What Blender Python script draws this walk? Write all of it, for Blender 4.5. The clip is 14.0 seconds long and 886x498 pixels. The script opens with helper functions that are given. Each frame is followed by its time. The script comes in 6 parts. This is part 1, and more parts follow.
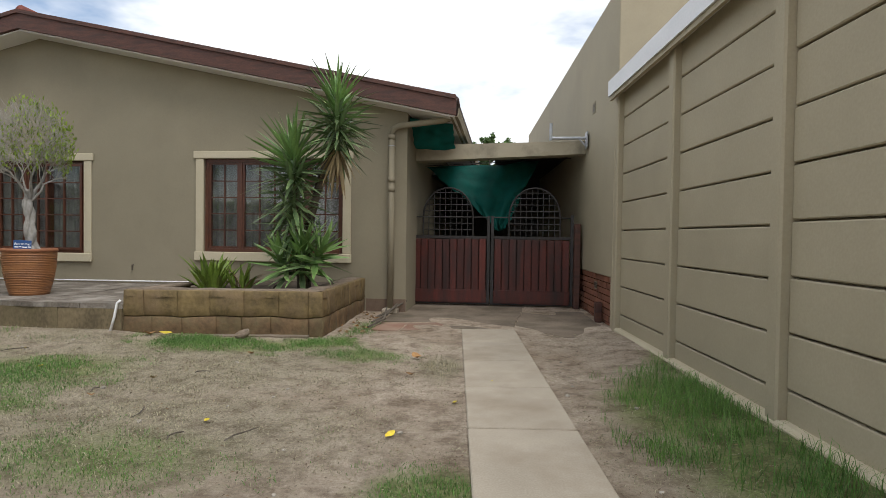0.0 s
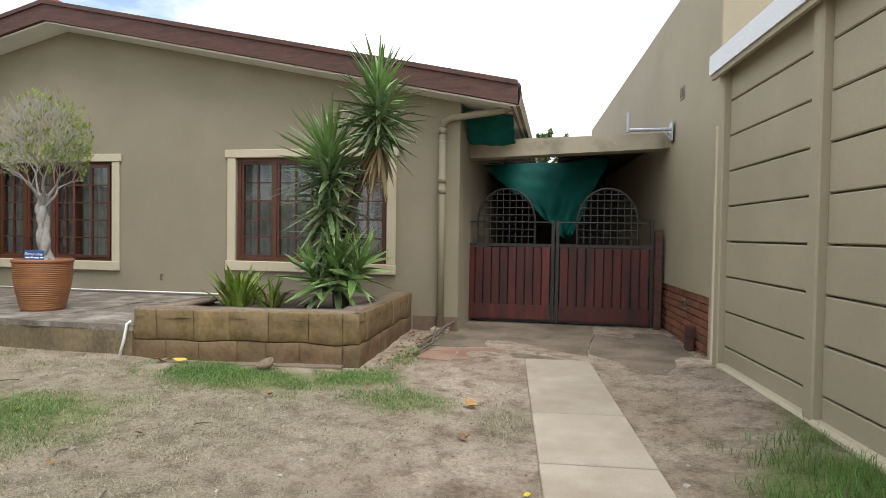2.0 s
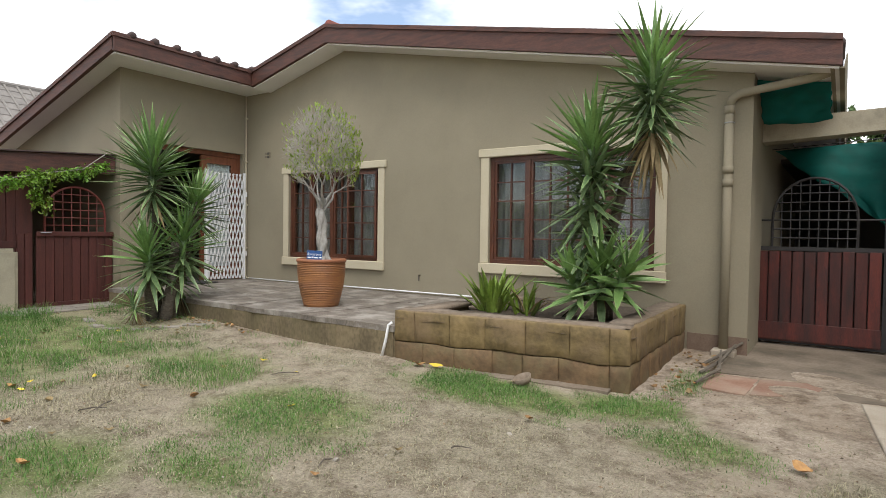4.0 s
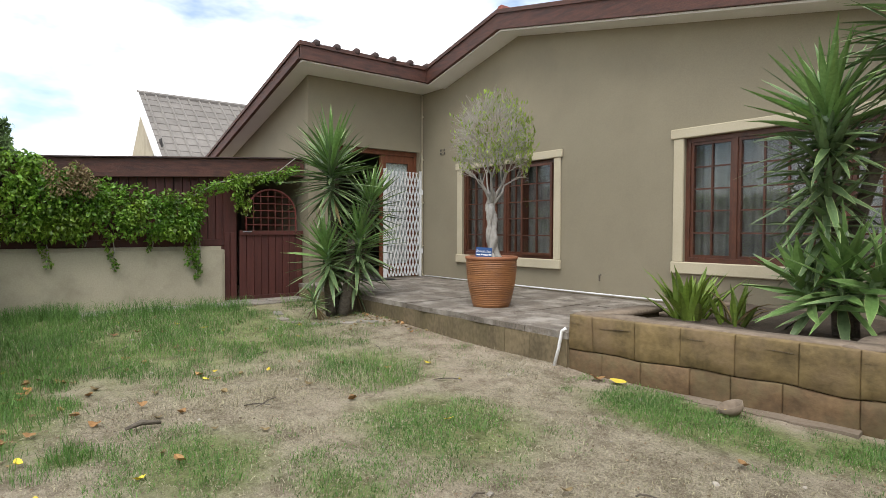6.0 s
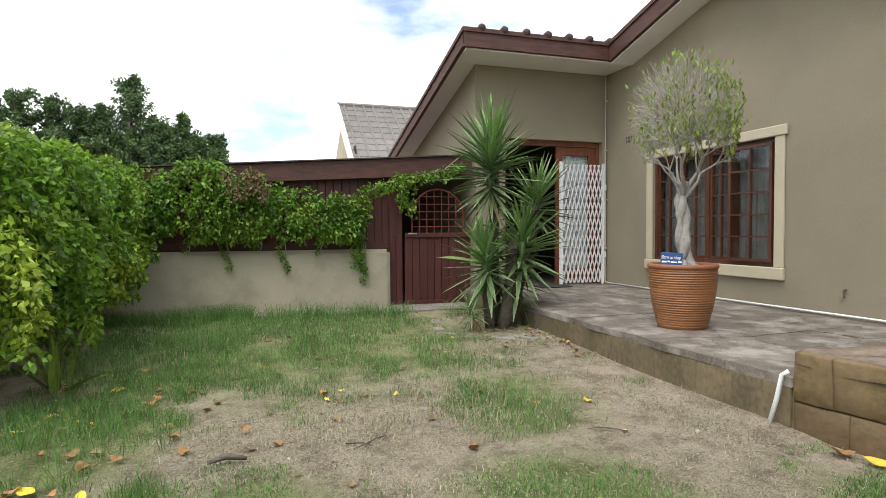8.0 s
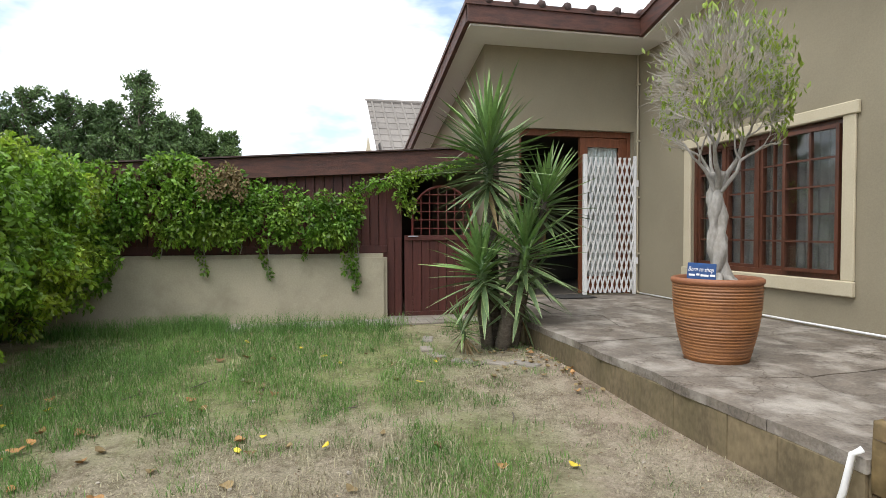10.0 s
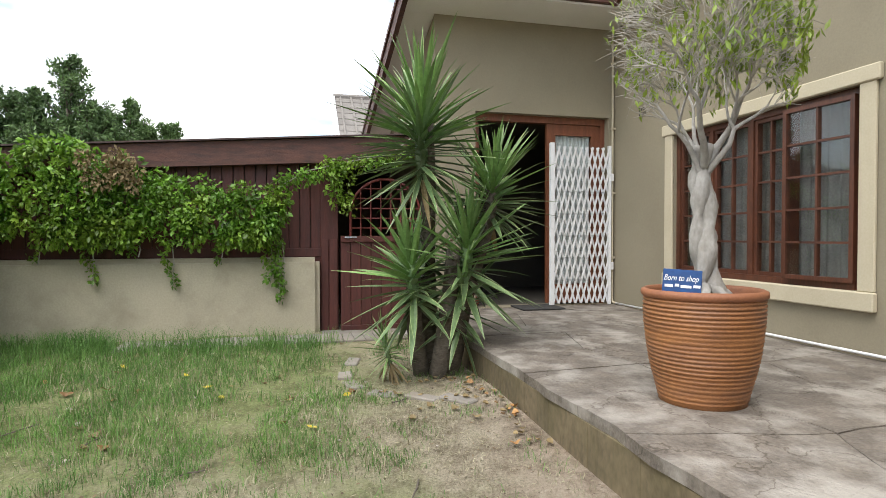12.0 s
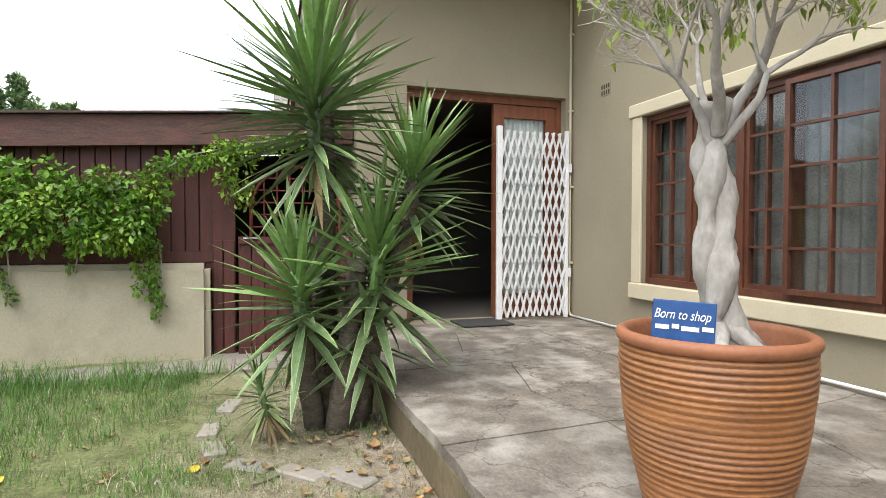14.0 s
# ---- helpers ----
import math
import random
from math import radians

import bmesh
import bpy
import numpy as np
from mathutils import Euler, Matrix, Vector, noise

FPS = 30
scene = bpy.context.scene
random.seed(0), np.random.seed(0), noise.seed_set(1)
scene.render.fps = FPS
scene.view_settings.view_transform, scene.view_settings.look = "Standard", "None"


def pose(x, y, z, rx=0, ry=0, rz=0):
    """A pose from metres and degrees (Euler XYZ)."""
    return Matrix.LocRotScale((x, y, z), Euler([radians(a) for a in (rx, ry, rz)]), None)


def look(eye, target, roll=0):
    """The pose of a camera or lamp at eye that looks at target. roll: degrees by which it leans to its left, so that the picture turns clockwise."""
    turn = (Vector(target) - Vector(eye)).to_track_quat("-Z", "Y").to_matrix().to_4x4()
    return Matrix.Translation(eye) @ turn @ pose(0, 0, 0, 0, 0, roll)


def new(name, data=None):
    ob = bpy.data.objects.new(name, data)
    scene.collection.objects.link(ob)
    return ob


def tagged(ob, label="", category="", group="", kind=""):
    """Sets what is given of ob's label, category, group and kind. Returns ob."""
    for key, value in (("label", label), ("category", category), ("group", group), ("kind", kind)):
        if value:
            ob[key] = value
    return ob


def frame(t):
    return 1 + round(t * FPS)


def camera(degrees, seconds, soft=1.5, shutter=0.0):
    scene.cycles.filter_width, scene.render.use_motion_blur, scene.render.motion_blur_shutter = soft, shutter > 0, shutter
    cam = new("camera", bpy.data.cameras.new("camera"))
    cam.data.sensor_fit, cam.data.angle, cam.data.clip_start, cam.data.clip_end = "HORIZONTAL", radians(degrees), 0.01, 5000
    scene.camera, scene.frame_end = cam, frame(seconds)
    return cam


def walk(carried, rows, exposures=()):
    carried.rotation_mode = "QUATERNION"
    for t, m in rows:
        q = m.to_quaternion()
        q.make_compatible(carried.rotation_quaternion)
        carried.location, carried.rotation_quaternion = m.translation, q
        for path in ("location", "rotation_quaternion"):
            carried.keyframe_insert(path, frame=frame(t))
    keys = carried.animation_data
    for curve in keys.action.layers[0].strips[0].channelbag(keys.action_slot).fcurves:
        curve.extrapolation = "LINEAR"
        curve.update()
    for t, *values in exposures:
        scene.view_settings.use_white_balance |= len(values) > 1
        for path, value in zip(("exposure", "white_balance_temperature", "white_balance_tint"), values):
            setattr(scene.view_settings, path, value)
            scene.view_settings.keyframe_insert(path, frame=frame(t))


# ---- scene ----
cam = camera(75.0, 14.0, soft=0.5)
PATH = [
    (0, (0.488, 0.14, 1.004), (0.278, 2.128, 0.959), 0.8),
    (0.5, (0.463, 0.429, 1.017), (0.254, 2.418, 0.971), 0.8),
    (1, (0.409, 0.685, 1.062), (0.195, 2.673, 1.016), 0.9),
    (1.5, (0.377, 0.927, 1.084), (0.126, 2.911, 1.035), 0.9),
    (2, (0.314, 1.113, 1.111), (-0.073, 3.074, 1.06), 0.9),
    (2.5, (0.188, 1.274, 1.093), (-0.395, 3.187, 1.044), 0.9),
    (3, (0.053, 1.409, 1.099), (-0.704, 3.26, 1.055), 0.9),
    (3.5, (-0.03, 1.51, 1.099), (-0.975, 3.272, 1.048), 0.9),
    (4, (-0.072, 1.603, 1.105), (-1.212, 3.246, 1.048), 0.8),
    (4.2, (-0.091, 1.643, 1.104), (-1.291, 3.242, 1.047), 0.8),
    (6.3, (-0.419, 2.116, 1.058), (-2.091, 3.212, 0.992), -0.0),
    (6.5, (-0.47, 2.171, 1.051), (-2.199, 3.175, 0.986), -0.1),
    (7, (-0.63, 2.331, 1.044), (-2.452, 3.156, 0.98), -0.2),
    (7.5, (-0.797, 2.517, 1.053), (-2.669, 3.219, 0.988), -0.3),
    (8, (-0.925, 2.76, 1.074), (-2.827, 3.373, 1.011), -0.3),
    (8.2, (-0.972, 2.85, 1.092), (-2.885, 3.43, 1.03), -0.2),
    (10.5, (-1.848, 3.688, 1.089), (-3.797, 4.135, 1.031), -0.2),
    (11, (-2.072, 3.854, 1.063), (-4.021, 4.301, 1.01), -0.1),
    (11.5, (-2.259, 4.059, 1.067), (-4.205, 4.519, 1.018), -0.1),
    (12, (-2.46, 4.199, 1.042), (-4.399, 4.688, 0.999), -0.1),
    (12.5, (-2.691, 4.321, 1.05), (-4.621, 4.843, 1.006), -0.1),
    (13, (-2.925, 4.461, 1.027), (-4.846, 5.018, 0.985), -0.1),
    (13.5, (-3.143, 4.601, 1.043), (-5.054, 5.189, 0.998), -0.0),
    (14, (-3.388, 4.734, 1.076), (-5.287, 5.359, 1.023), 0.1),
]
EXPOSURES = [(0, 0.52), (0.5, 0.78), (1, 0.88), (2, 1.0), (3, 0.93), (4, 0.98), (6.5, 1.02), (8, 1.05), (10.5, 1.19), (11.5, 1.29), (12.5, 1.41), (13.25, 1.55), (14, 1.67)]
walk(cam, [(t, look(eye, target, roll)) for t, eye, target, roll in PATH], EXPOSURES)

# ---- world, sun and exposure ----
SUN_DIR = Vector((0.34, -0.36, 0.87)).normalized()
world = bpy.data.worlds.new("overcast_sky")
world.use_nodes = True
scene.world = world
wn, wl = world.node_tree.nodes, world.node_tree.links
wn.clear()
w_out = wn.new("ShaderNodeOutputWorld")
w_bg = wn.new("ShaderNodeBackground")
w_bg.inputs["Strength"].default_value = 0.1
w_sky = wn.new("ShaderNodeTexSky")
w_sky.sky_type = 'NISHITA'
w_sky.sun_disc = False
w_sky.sun_elevation = math.asin(SUN_DIR.z)
w_sky.sun_rotation = math.atan2(SUN_DIR.x, SUN_DIR.y)
w_co = wn.new("ShaderNodeTexCoord")
w_map = wn.new("ShaderNodeMapping")
w_map.inputs["Scale"].default_value = (1.0, 1.0, 2.6)
w_map.inputs["Location"].default_value = (0.3, 0.1, 0.0)
w_noise = wn.new("ShaderNodeTexNoise")
w_noise.inputs["Scale"].default_value = 2.2
w_noise.inputs["Detail"].default_value = 6.0
w_noise.inputs["Roughness"].default_value = 0.55
w_ramp = wn.new("ShaderNodeValToRGB")
w_ramp.color_ramp.elements[0].position = 0.37
w_ramp.color_ramp.elements[0].color = (0.12, 0.12, 0.12, 1)
w_ramp.color_ramp.elements[1].position = 0.51
w_ramp.color_ramp.elements[1].color = (1, 1, 1, 1)
w_tone = wn.new("ShaderNodeValToRGB")
w_tone.color_ramp.elements[0].position = 0.35
w_tone.color_ramp.elements[0].color = (7.2, 7.6, 8.1, 1)
w_tone.color_ramp.elements[1].position = 0.7
w_tone.color_ramp.elements[1].color = (9.4, 9.4, 9.4, 1)
w_gain = wn.new("ShaderNodeVectorMath")
w_gain.operation = 'SCALE'
w_gain.inputs["Scale"].default_value = 1.1
w_mix = wn.new("ShaderNodeMix")
w_mix.data_type = 'RGBA'
wl.new(w_co.outputs["Generated"], w_map.inputs["Vector"])
wl.new(w_map.outputs["Vector"], w_noise.inputs["Vector"])
wl.new(w_noise.outputs["Fac"], w_ramp.inputs["Fac"])
wl.new(w_noise.outputs["Fac"], w_tone.inputs["Fac"])
wl.new(w_sky.outputs["Color"], w_gain.inputs[0])
wl.new(w_ramp.outputs["Color"], w_mix.inputs["Factor"])
wl.new(w_gain.outputs["Vector"], w_mix.inputs["A"])
wl.new(w_tone.outputs["Color"], w_mix.inputs["B"])
wl.new(w_mix.outputs["Result"], w_bg.inputs["Color"])
wl.new(w_bg.outputs["Background"], w_out.inputs["Surface"])

sun_data = bpy.data.lights.new("sun", 'SUN')
sun_data.energy = 1.3
sun_data.angle = radians(40)
sun_data.color = (1.0, 0.975, 0.94)
sun = new("sun", sun_data)
sun.matrix_world = look(SUN_DIR * 30, (0, 0, 0))


# ---- materials ----
def material(name, dark, light, scale=6.0, rough=0.8, bump=0.15, fine=60.0, metal=0.0, vary=0.0, island=0.0,
             stain=None, stain_scale=1.2, stain_amount=0.5, stretch=(1, 1, 1), spec=0.5, through_light=0.0, crack=0.0):
    """Two scales of noise between two colours, with relief, stains and variation by piece."""
    m = bpy.data.materials.new(name)
    m.use_nodes = True
    n, l = m.node_tree.nodes, m.node_tree.links
    b = n["Principled BSDF"]
    geo = n.new("ShaderNodeNewGeometry")
    mp = n.new("ShaderNodeMapping")
    mp.inputs["Scale"].default_value = stretch
    l.new(geo.outputs["Position"], mp.inputs["Vector"])
    big = n.new("ShaderNodeTexNoise")
    big.inputs["Scale"].default_value = scale
    big.inputs["Detail"].default_value = 5
    small = n.new("ShaderNodeTexNoise")
    small.inputs["Scale"].default_value = fine
    small.inputs["Detail"].default_value = 3
    l.new(mp.outputs["Vector"], big.inputs["Vector"])
    l.new(mp.outputs["Vector"], small.inputs["Vector"])
    add = n.new("ShaderNodeMath")
    add.operation = 'MULTIPLY_ADD'
    add.inputs[1].default_value = 0.45
    l.new(small.outputs["Fac"], add.inputs[0])
    sc = n.new("ShaderNodeMath")
    sc.operation = 'MULTIPLY'
    sc.inputs[1].default_value = 0.55
    l.new(big.outputs["Fac"], sc.inputs[0])
    l.new(sc.outputs[0], add.inputs[2])
    ramp = n.new("ShaderNodeValToRGB")
    ramp.color_ramp.elements[0].position, ramp.color_ramp.elements[1].position = 0.33, 0.67
    ramp.color_ramp.elements[0].color = (*dark, 1)
    ramp.color_ramp.elements[1].color = (*light, 1)
    l.new(add.outputs[0], ramp.inputs["Fac"])
    col = ramp.outputs["Color"]
    if stain:
        sn = n.new("ShaderNodeTexNoise")
        sn.inputs["Scale"].default_value = stain_scale
        sn.inputs["Detail"].default_value = 7
        sn.inputs["Roughness"].default_value = 0.62
        l.new(mp.outputs["Vector"], sn.inputs["Vector"])
        sr = n.new("ShaderNodeValToRGB")
        sr.color_ramp.elements[0].position, sr.color_ramp.elements[1].position = 0.47, 0.66
        sr.color_ramp.elements[0].color = (0, 0, 0, 1)
        sr.color_ramp.elements[1].color = (stain_amount,) * 3 + (1,)
        l.new(sn.outputs["Fac"], sr.inputs["Fac"])
        mx = n.new("ShaderNodeMix")
        mx.data_type = 'RGBA'
        mx.inputs["B"].default_value = (*stain, 1)
        l.new(sr.outputs["Color"], mx.inputs["Factor"])
        l.new(col, mx.inputs["A"])
        col = mx.outputs["Result"]
    if crack:
        vo = n.new("ShaderNodeTexVoronoi")
        vo.feature = 'DISTANCE_TO_EDGE'
        vo.inputs["Scale"].default_value = crack
        wob = n.new("ShaderNodeVectorMath")
        wob.operation = 'MULTIPLY_ADD'
        wob.inputs[1].default_value = (0.3, 0.3, 0.3)
        l.new(big.outputs["Color"], wob.inputs[0])
        l.new(geo.outputs["Position"], wob.inputs[2])
        l.new(wob.outputs["Vector"], vo.inputs["Vector"])
        cr = n.new("ShaderNodeValToRGB")
        cr.color_ramp.elements[0].position, cr.color_ramp.elements[1].position = 0.002, 0.01
        cr.color_ramp.elements[0].color = (0.5, 0.46, 0.42, 1)
        cr.color_ramp.elements[1].color = (1, 1, 1, 1)
        l.new(vo.outputs["Distance"], cr.inputs["Fac"])
        cm = n.new("ShaderNodeMix")
        cm.data_type, cm.blend_type = 'RGBA', 'MULTIPLY'
        cm.inputs["Factor"].default_value = 1.0
        l.new(col, cm.inputs["A"])
        l.new(cr.outputs["Color"], cm.inputs["B"])
        col = cm.outputs["Result"]
    for amount, node, out in ((vary, "ShaderNodeObjectInfo", "Random"), (island, "ShaderNodeNewGeometry", "Random Per Island")):
        if amount:
            src = n.new(node)
            mr = n.new("ShaderNodeMapRange")
            mr.inputs["To Min"].default_value, mr.inputs["To Max"].default_value = 1 - amount, 1 + amount
            l.new(src.outputs[out], mr.inputs["Value"])
            hsv = n.new("ShaderNodeHueSaturation")
            l.new(mr.outputs["Result"], hsv.inputs["Value"])
            l.new(col, hsv.inputs["Color"])
            col = hsv.outputs["Color"]
    l.new(col, b.inputs["Base Color"])
    rr = n.new("ShaderNodeMapRange")
    rr.inputs["To Min"].default_value, rr.inputs["To Max"].default_value = max(rough - 0.12, 0.03), min(rough + 0.12, 1)
    l.new(big.outputs["Fac"], rr.inputs["Value"])
    l.new(rr.outputs["Result"], b.inputs["Roughness"])
    b.inputs["Metallic"].default_value = metal
    b.inputs["Specular IOR Level"].default_value = spec
    if bump:
        bp = n.new("ShaderNodeBump")
        bp.inputs["Strength"].default_value = min(1.0, bump * 2)
        bp.inputs["Distance"].default_value = 0.012
        l.new(add.outputs[0], bp.inputs["Height"])
        l.new(bp.outputs["Normal"], b.inputs["Normal"])
    if through_light:
        tr = n.new("ShaderNodeBsdfTranslucent")
        l.new(col, tr.inputs["Color"])
        ms = n.new("ShaderNodeMixShader")
        ms.inputs["Fac"].default_value = through_light
        l.new(b.outputs["BSDF"], ms.inputs[1])
        l.new(tr.outputs["BSDF"], ms.inputs[2])
        l.new(ms.outputs["Shader"], n["Material Output"].inputs["Surface"])
    return m


WALL = material("olive_plaster", (0.238, 0.206, 0.141), (0.288, 0.25, 0.174), 1.4, 0.9, 0.1, 90, stain=(0.19, 0.163, 0.112), stain_scale=0.8, stain_amount=0.35)
# Lighter than WALL: open-sky light on the fence is put into the base.
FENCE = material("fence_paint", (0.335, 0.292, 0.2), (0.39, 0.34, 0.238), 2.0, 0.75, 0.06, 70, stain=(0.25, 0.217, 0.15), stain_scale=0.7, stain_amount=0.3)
LOW_WALL = material("low_wall_plaster", (0.37, 0.33, 0.24), (0.47, 0.42, 0.31), 2.5, 0.9, 0.16, 60, stain=(0.26, 0.23, 0.165), stain_scale=2.2, stain_amount=0.6)
TRIM = material("cream_plaster", (0.46, 0.4, 0.28), (0.53, 0.47, 0.34), 4, 0.85, 0.08, 80)
BARGE = material("brown_barge_paint", (0.05, 0.018, 0.012), (0.115, 0.045, 0.03), 5, 0.65, 0.2, 40, stretch=(1, 1, 6), stain=(0.03, 0.016, 0.013), stain_scale=4, stain_amount=0.7)
SOFFIT = material("soffit_board", (0.74, 0.72, 0.68), (0.82, 0.8, 0.77), 3, 0.8, 0.05, 60)
TILE = material("dark_roof_tile", (0.035, 0.022, 0.02), (0.085, 0.05, 0.045), 7, 0.8, 0.2, 50)
RIDGE = material("red_ridge_tile", (0.13, 0.03, 0.02), (0.22, 0.06, 0.04), 7, 0.75, 0.2, 50)
WOOD = material("stained_window_wood", (0.05, 0.018, 0.01), (0.125, 0.044, 0.022), 10, 0.45, 0.12, 70, stretch=(1, 1, 0.3))
DOOR_WOOD = material("door_wood", (0.13, 0.04, 0.018), (0.24, 0.085, 0.04), 8, 0.5, 0.1, 60, stretch=(3, 3, 0.4))
# Base and stain are darkened to hold the shade at the carport gate.
GATE_WOOD = material("red_gate_wood", (0.04, 0.008, 0.006), (0.115, 0.02, 0.012), 6, 0.6, 0.15, 50, vary=0.3, stretch=(3, 3, 0.5), stain=(0.014, 0.007, 0.006), stain_scale=1.6, stain_amount=0.85)
SLAT_WOOD = material("red_slat_wood", (0.052, 0.014, 0.011), (0.1, 0.027, 0.02), 6, 0.6, 0.15, 50, vary=0.16, stretch=(3, 3, 0.3))
# Iron colour; doubles as painted shade on backing and carport sheets and vent slots.
IRON_AND_SHADE = material("dark_iron", (0.012, 0.011, 0.011), (0.035, 0.03, 0.028), 20, 0.6, 0.1, 90)
RED_IRON = material("red_painted_iron", (0.12, 0.02, 0.016), (0.19, 0.035, 0.026), 20, 0.5, 0.06, 90)
WHITE_PAINT = material("white_enamel", (0.7, 0.7, 0.7), (0.82, 0.82, 0.81), 20, 0.4, 0.04, 90)
WHITE_METAL = material("white_sheet_metal", (0.62, 0.64, 0.67), (0.74, 0.75, 0.78), 3, 0.45, 0.03, 60)
GALV = material("galvanised_steel", (0.36, 0.38, 0.41), (0.52, 0.54, 0.57), 12, 0.45, 0.05, 80, metal=0.5)
CONCRETE = material("path_concrete", (0.3, 0.258, 0.2), (0.42, 0.365, 0.29), 3, 0.9, 0.12, 110, vary=0.07, stain=(0.24, 0.19, 0.135), stain_scale=1.6, stain_amount=0.6)
BEAM = material("beam_plaster", (0.33, 0.29, 0.21), (0.42, 0.375, 0.28), 3, 0.9, 0.1, 70, stain=(0.13, 0.12, 0.09), stain_scale=2.2, stain_amount=0.7)
TERRACE = material("cracked_terrace", (0.085, 0.071, 0.059), (0.215, 0.184, 0.15), 7, 0.62, 0.6, 60, vary=0.1, stain=(0.36, 0.33, 0.29), stain_scale=4.4, stain_amount=0.8, crack=1.7)
TERRACE_EDGE = material("terrace_face", (0.09, 0.07, 0.038), (0.215, 0.165, 0.095), 6, 0.9, 0.35, 40, vary=0.14, stain=(0.075, 0.065, 0.028), stain_scale=3, stain_amount=0.7, stretch=(1, 1, 0.6))
STONE = material("planter_stone", (0.085, 0.059, 0.022), (0.215, 0.15, 0.064), 7, 0.8, 0.45, 24, vary=0.1, stain=(0.2, 0.135, 0.075), stain_scale=3.6, stain_amount=0.7)
STONE_LOW = material("rusty_planter_stone", (0.075, 0.045, 0.02), (0.18, 0.112, 0.055), 7, 0.8, 0.45, 24, vary=0.12, stain=(0.14, 0.115, 0.055), stain_scale=4.0, stain_amount=0.7)
JOINT = material("planter_mortar", (0.045, 0.034, 0.018), (0.09, 0.066, 0.036), 8, 0.95, 0.2, 60)
CAPSTONE = material("planter_cap", (0.12, 0.09, 0.062), (0.25, 0.195, 0.145), 6, 0.9, 0.3, 30)
SOIL = material("soil", (0.05, 0.038, 0.026), (0.12, 0.09, 0.065), 9, 0.95, 0.4, 50)
BRICK = material("plinth_brick", (0.17, 0.062, 0.035), (0.27, 0.11, 0.065), 9, 0.85, 0.2, 60, vary=0.25)
MORTAR = material("plinth_mortar", (0.13, 0.085, 0.06), (0.2, 0.14, 0.1), 12, 0.95, 0.2, 70)
APRON = material("apron_screed", (0.15, 0.115, 0.082), (0.25, 0.2, 0.15), 3, 0.9, 0.25, 45, vary=0.06, stain=(0.085, 0.068, 0.045), stain_scale=1.7, stain_amount=0.85)
PAVER = material("grey_paver", (0.19, 0.17, 0.145), (0.29, 0.265, 0.23), 5, 0.9, 0.2, 70, vary=0.15, stain=(0.2, 0.165, 0.12), stain_scale=3, stain_amount=0.7)
TERRACOTTA = material("terracotta", (0.2, 0.078, 0.026), (0.36, 0.155, 0.054), 4, 0.55, 0.14, 70, stain=(0.17, 0.085, 0.052), stain_scale=3, stain_amount=0.6, stretch=(1, 1, 2.4))
RIM = material("terracotta_rim", (0.2, 0.074, 0.034), (0.3, 0.118, 0.052), 6, 0.6, 0.08, 70)
BARK = material("pale_bark", (0.215, 0.2, 0.178), (0.42, 0.4, 0.37), 12, 0.9, 0.6, 55, stretch=(1, 1, 0.5), stain=(0.22, 0.2, 0.165), stain_scale=9, stain_amount=0.6)
TWIG = material("grey_twig", (0.24, 0.22, 0.185), (0.4, 0.37, 0.32), 9, 0.85, 0.1, 60)
YUCCA_BARK = material("yucca_bark", (0.06, 0.048, 0.035), (0.16, 0.135, 0.105), 14, 0.95, 0.5, 50, stretch=(1, 1, 2.5))
YUCCA = material("yucca_leaf", (0.1, 0.2, 0.05), (0.23, 0.37, 0.12), 3, 0.36, 0.05, 40, vary=0.35, through_light=0.12)
YUCCA_OLD = material("old_yucca_leaf", (0.075, 0.135, 0.05), (0.17, 0.245, 0.11), 3, 0.36, 0.05, 40, vary=0.35, through_light=0.08)
DRY = material("dry_leaf", (0.17, 0.12, 0.05), (0.32, 0.24, 0.12), 8, 0.8, 0.1, 50, vary=0.3, through_light=0.15)
SNAKE = material("strap_leaf", (0.085, 0.155, 0.018), (0.24, 0.33, 0.055), 4, 0.4, 0.05, 40, vary=0.25, through_light=0.15)
FICUS = material("ficus_leaf", (0.13, 0.21, 0.022), (0.3, 0.38, 0.055), 4, 0.4, 0.0, 40, island=0.4, through_light=0.35)
VINE = material("vine_leaf", (0.07, 0.17, 0.016), (0.17, 0.33, 0.035), 2.2, 0.45, 0.0, 40, island=0.5, through_light=0.35, stain=(0.3, 0.36, 0.04), stain_scale=1.6, stain_amount=0.5)
HEDGE = material("hedge_leaf", (0.075, 0.18, 0.017), (0.21, 0.37, 0.035), 2.2, 0.45, 0.0, 40, island=0.55, through_light=0.4, stain=(0.45, 0.5, 0.05), stain_scale=1.5, stain_amount=0.6)
FAR_LEAF = material("far_tree_leaf", (0.05, 0.1, 0.032), (0.125, 0.2, 0.06), 1.0, 0.6, 0.0, 30, island=0.5, through_light=0.2)
GRASS = material("green_grass", (0.066, 0.165, 0.032), (0.18, 0.315, 0.075), 1.5, 0.6, 0.0, 40, island=0.4, through_light=0.35)
STRAW = material("dry_grass", (0.25, 0.22, 0.135), (0.45, 0.41, 0.285), 2, 0.8, 0.0, 40, island=0.35, through_light=0.2)
NET = material("green_shade_net", (0.0, 0.12, 0.097), (0.004, 0.225, 0.185), 6, 0.7, 0.1, 200, through_light=0.6)
SIGN = material("blue_sign", (0.008, 0.045, 0.16), (0.014, 0.075, 0.24), 12, 0.45, 0.03, 60)
CURTAIN = material("pale_curtain", (0.13, 0.125, 0.115), (0.29, 0.285, 0.27), 6, 0.9, 0.05, 90, through_light=0.15)
LACE = material("lace_curtain", (0.55, 0.58, 0.57), (0.8, 0.82, 0.81), 26, 0.9, 0.1, 90, through_light=0.2)
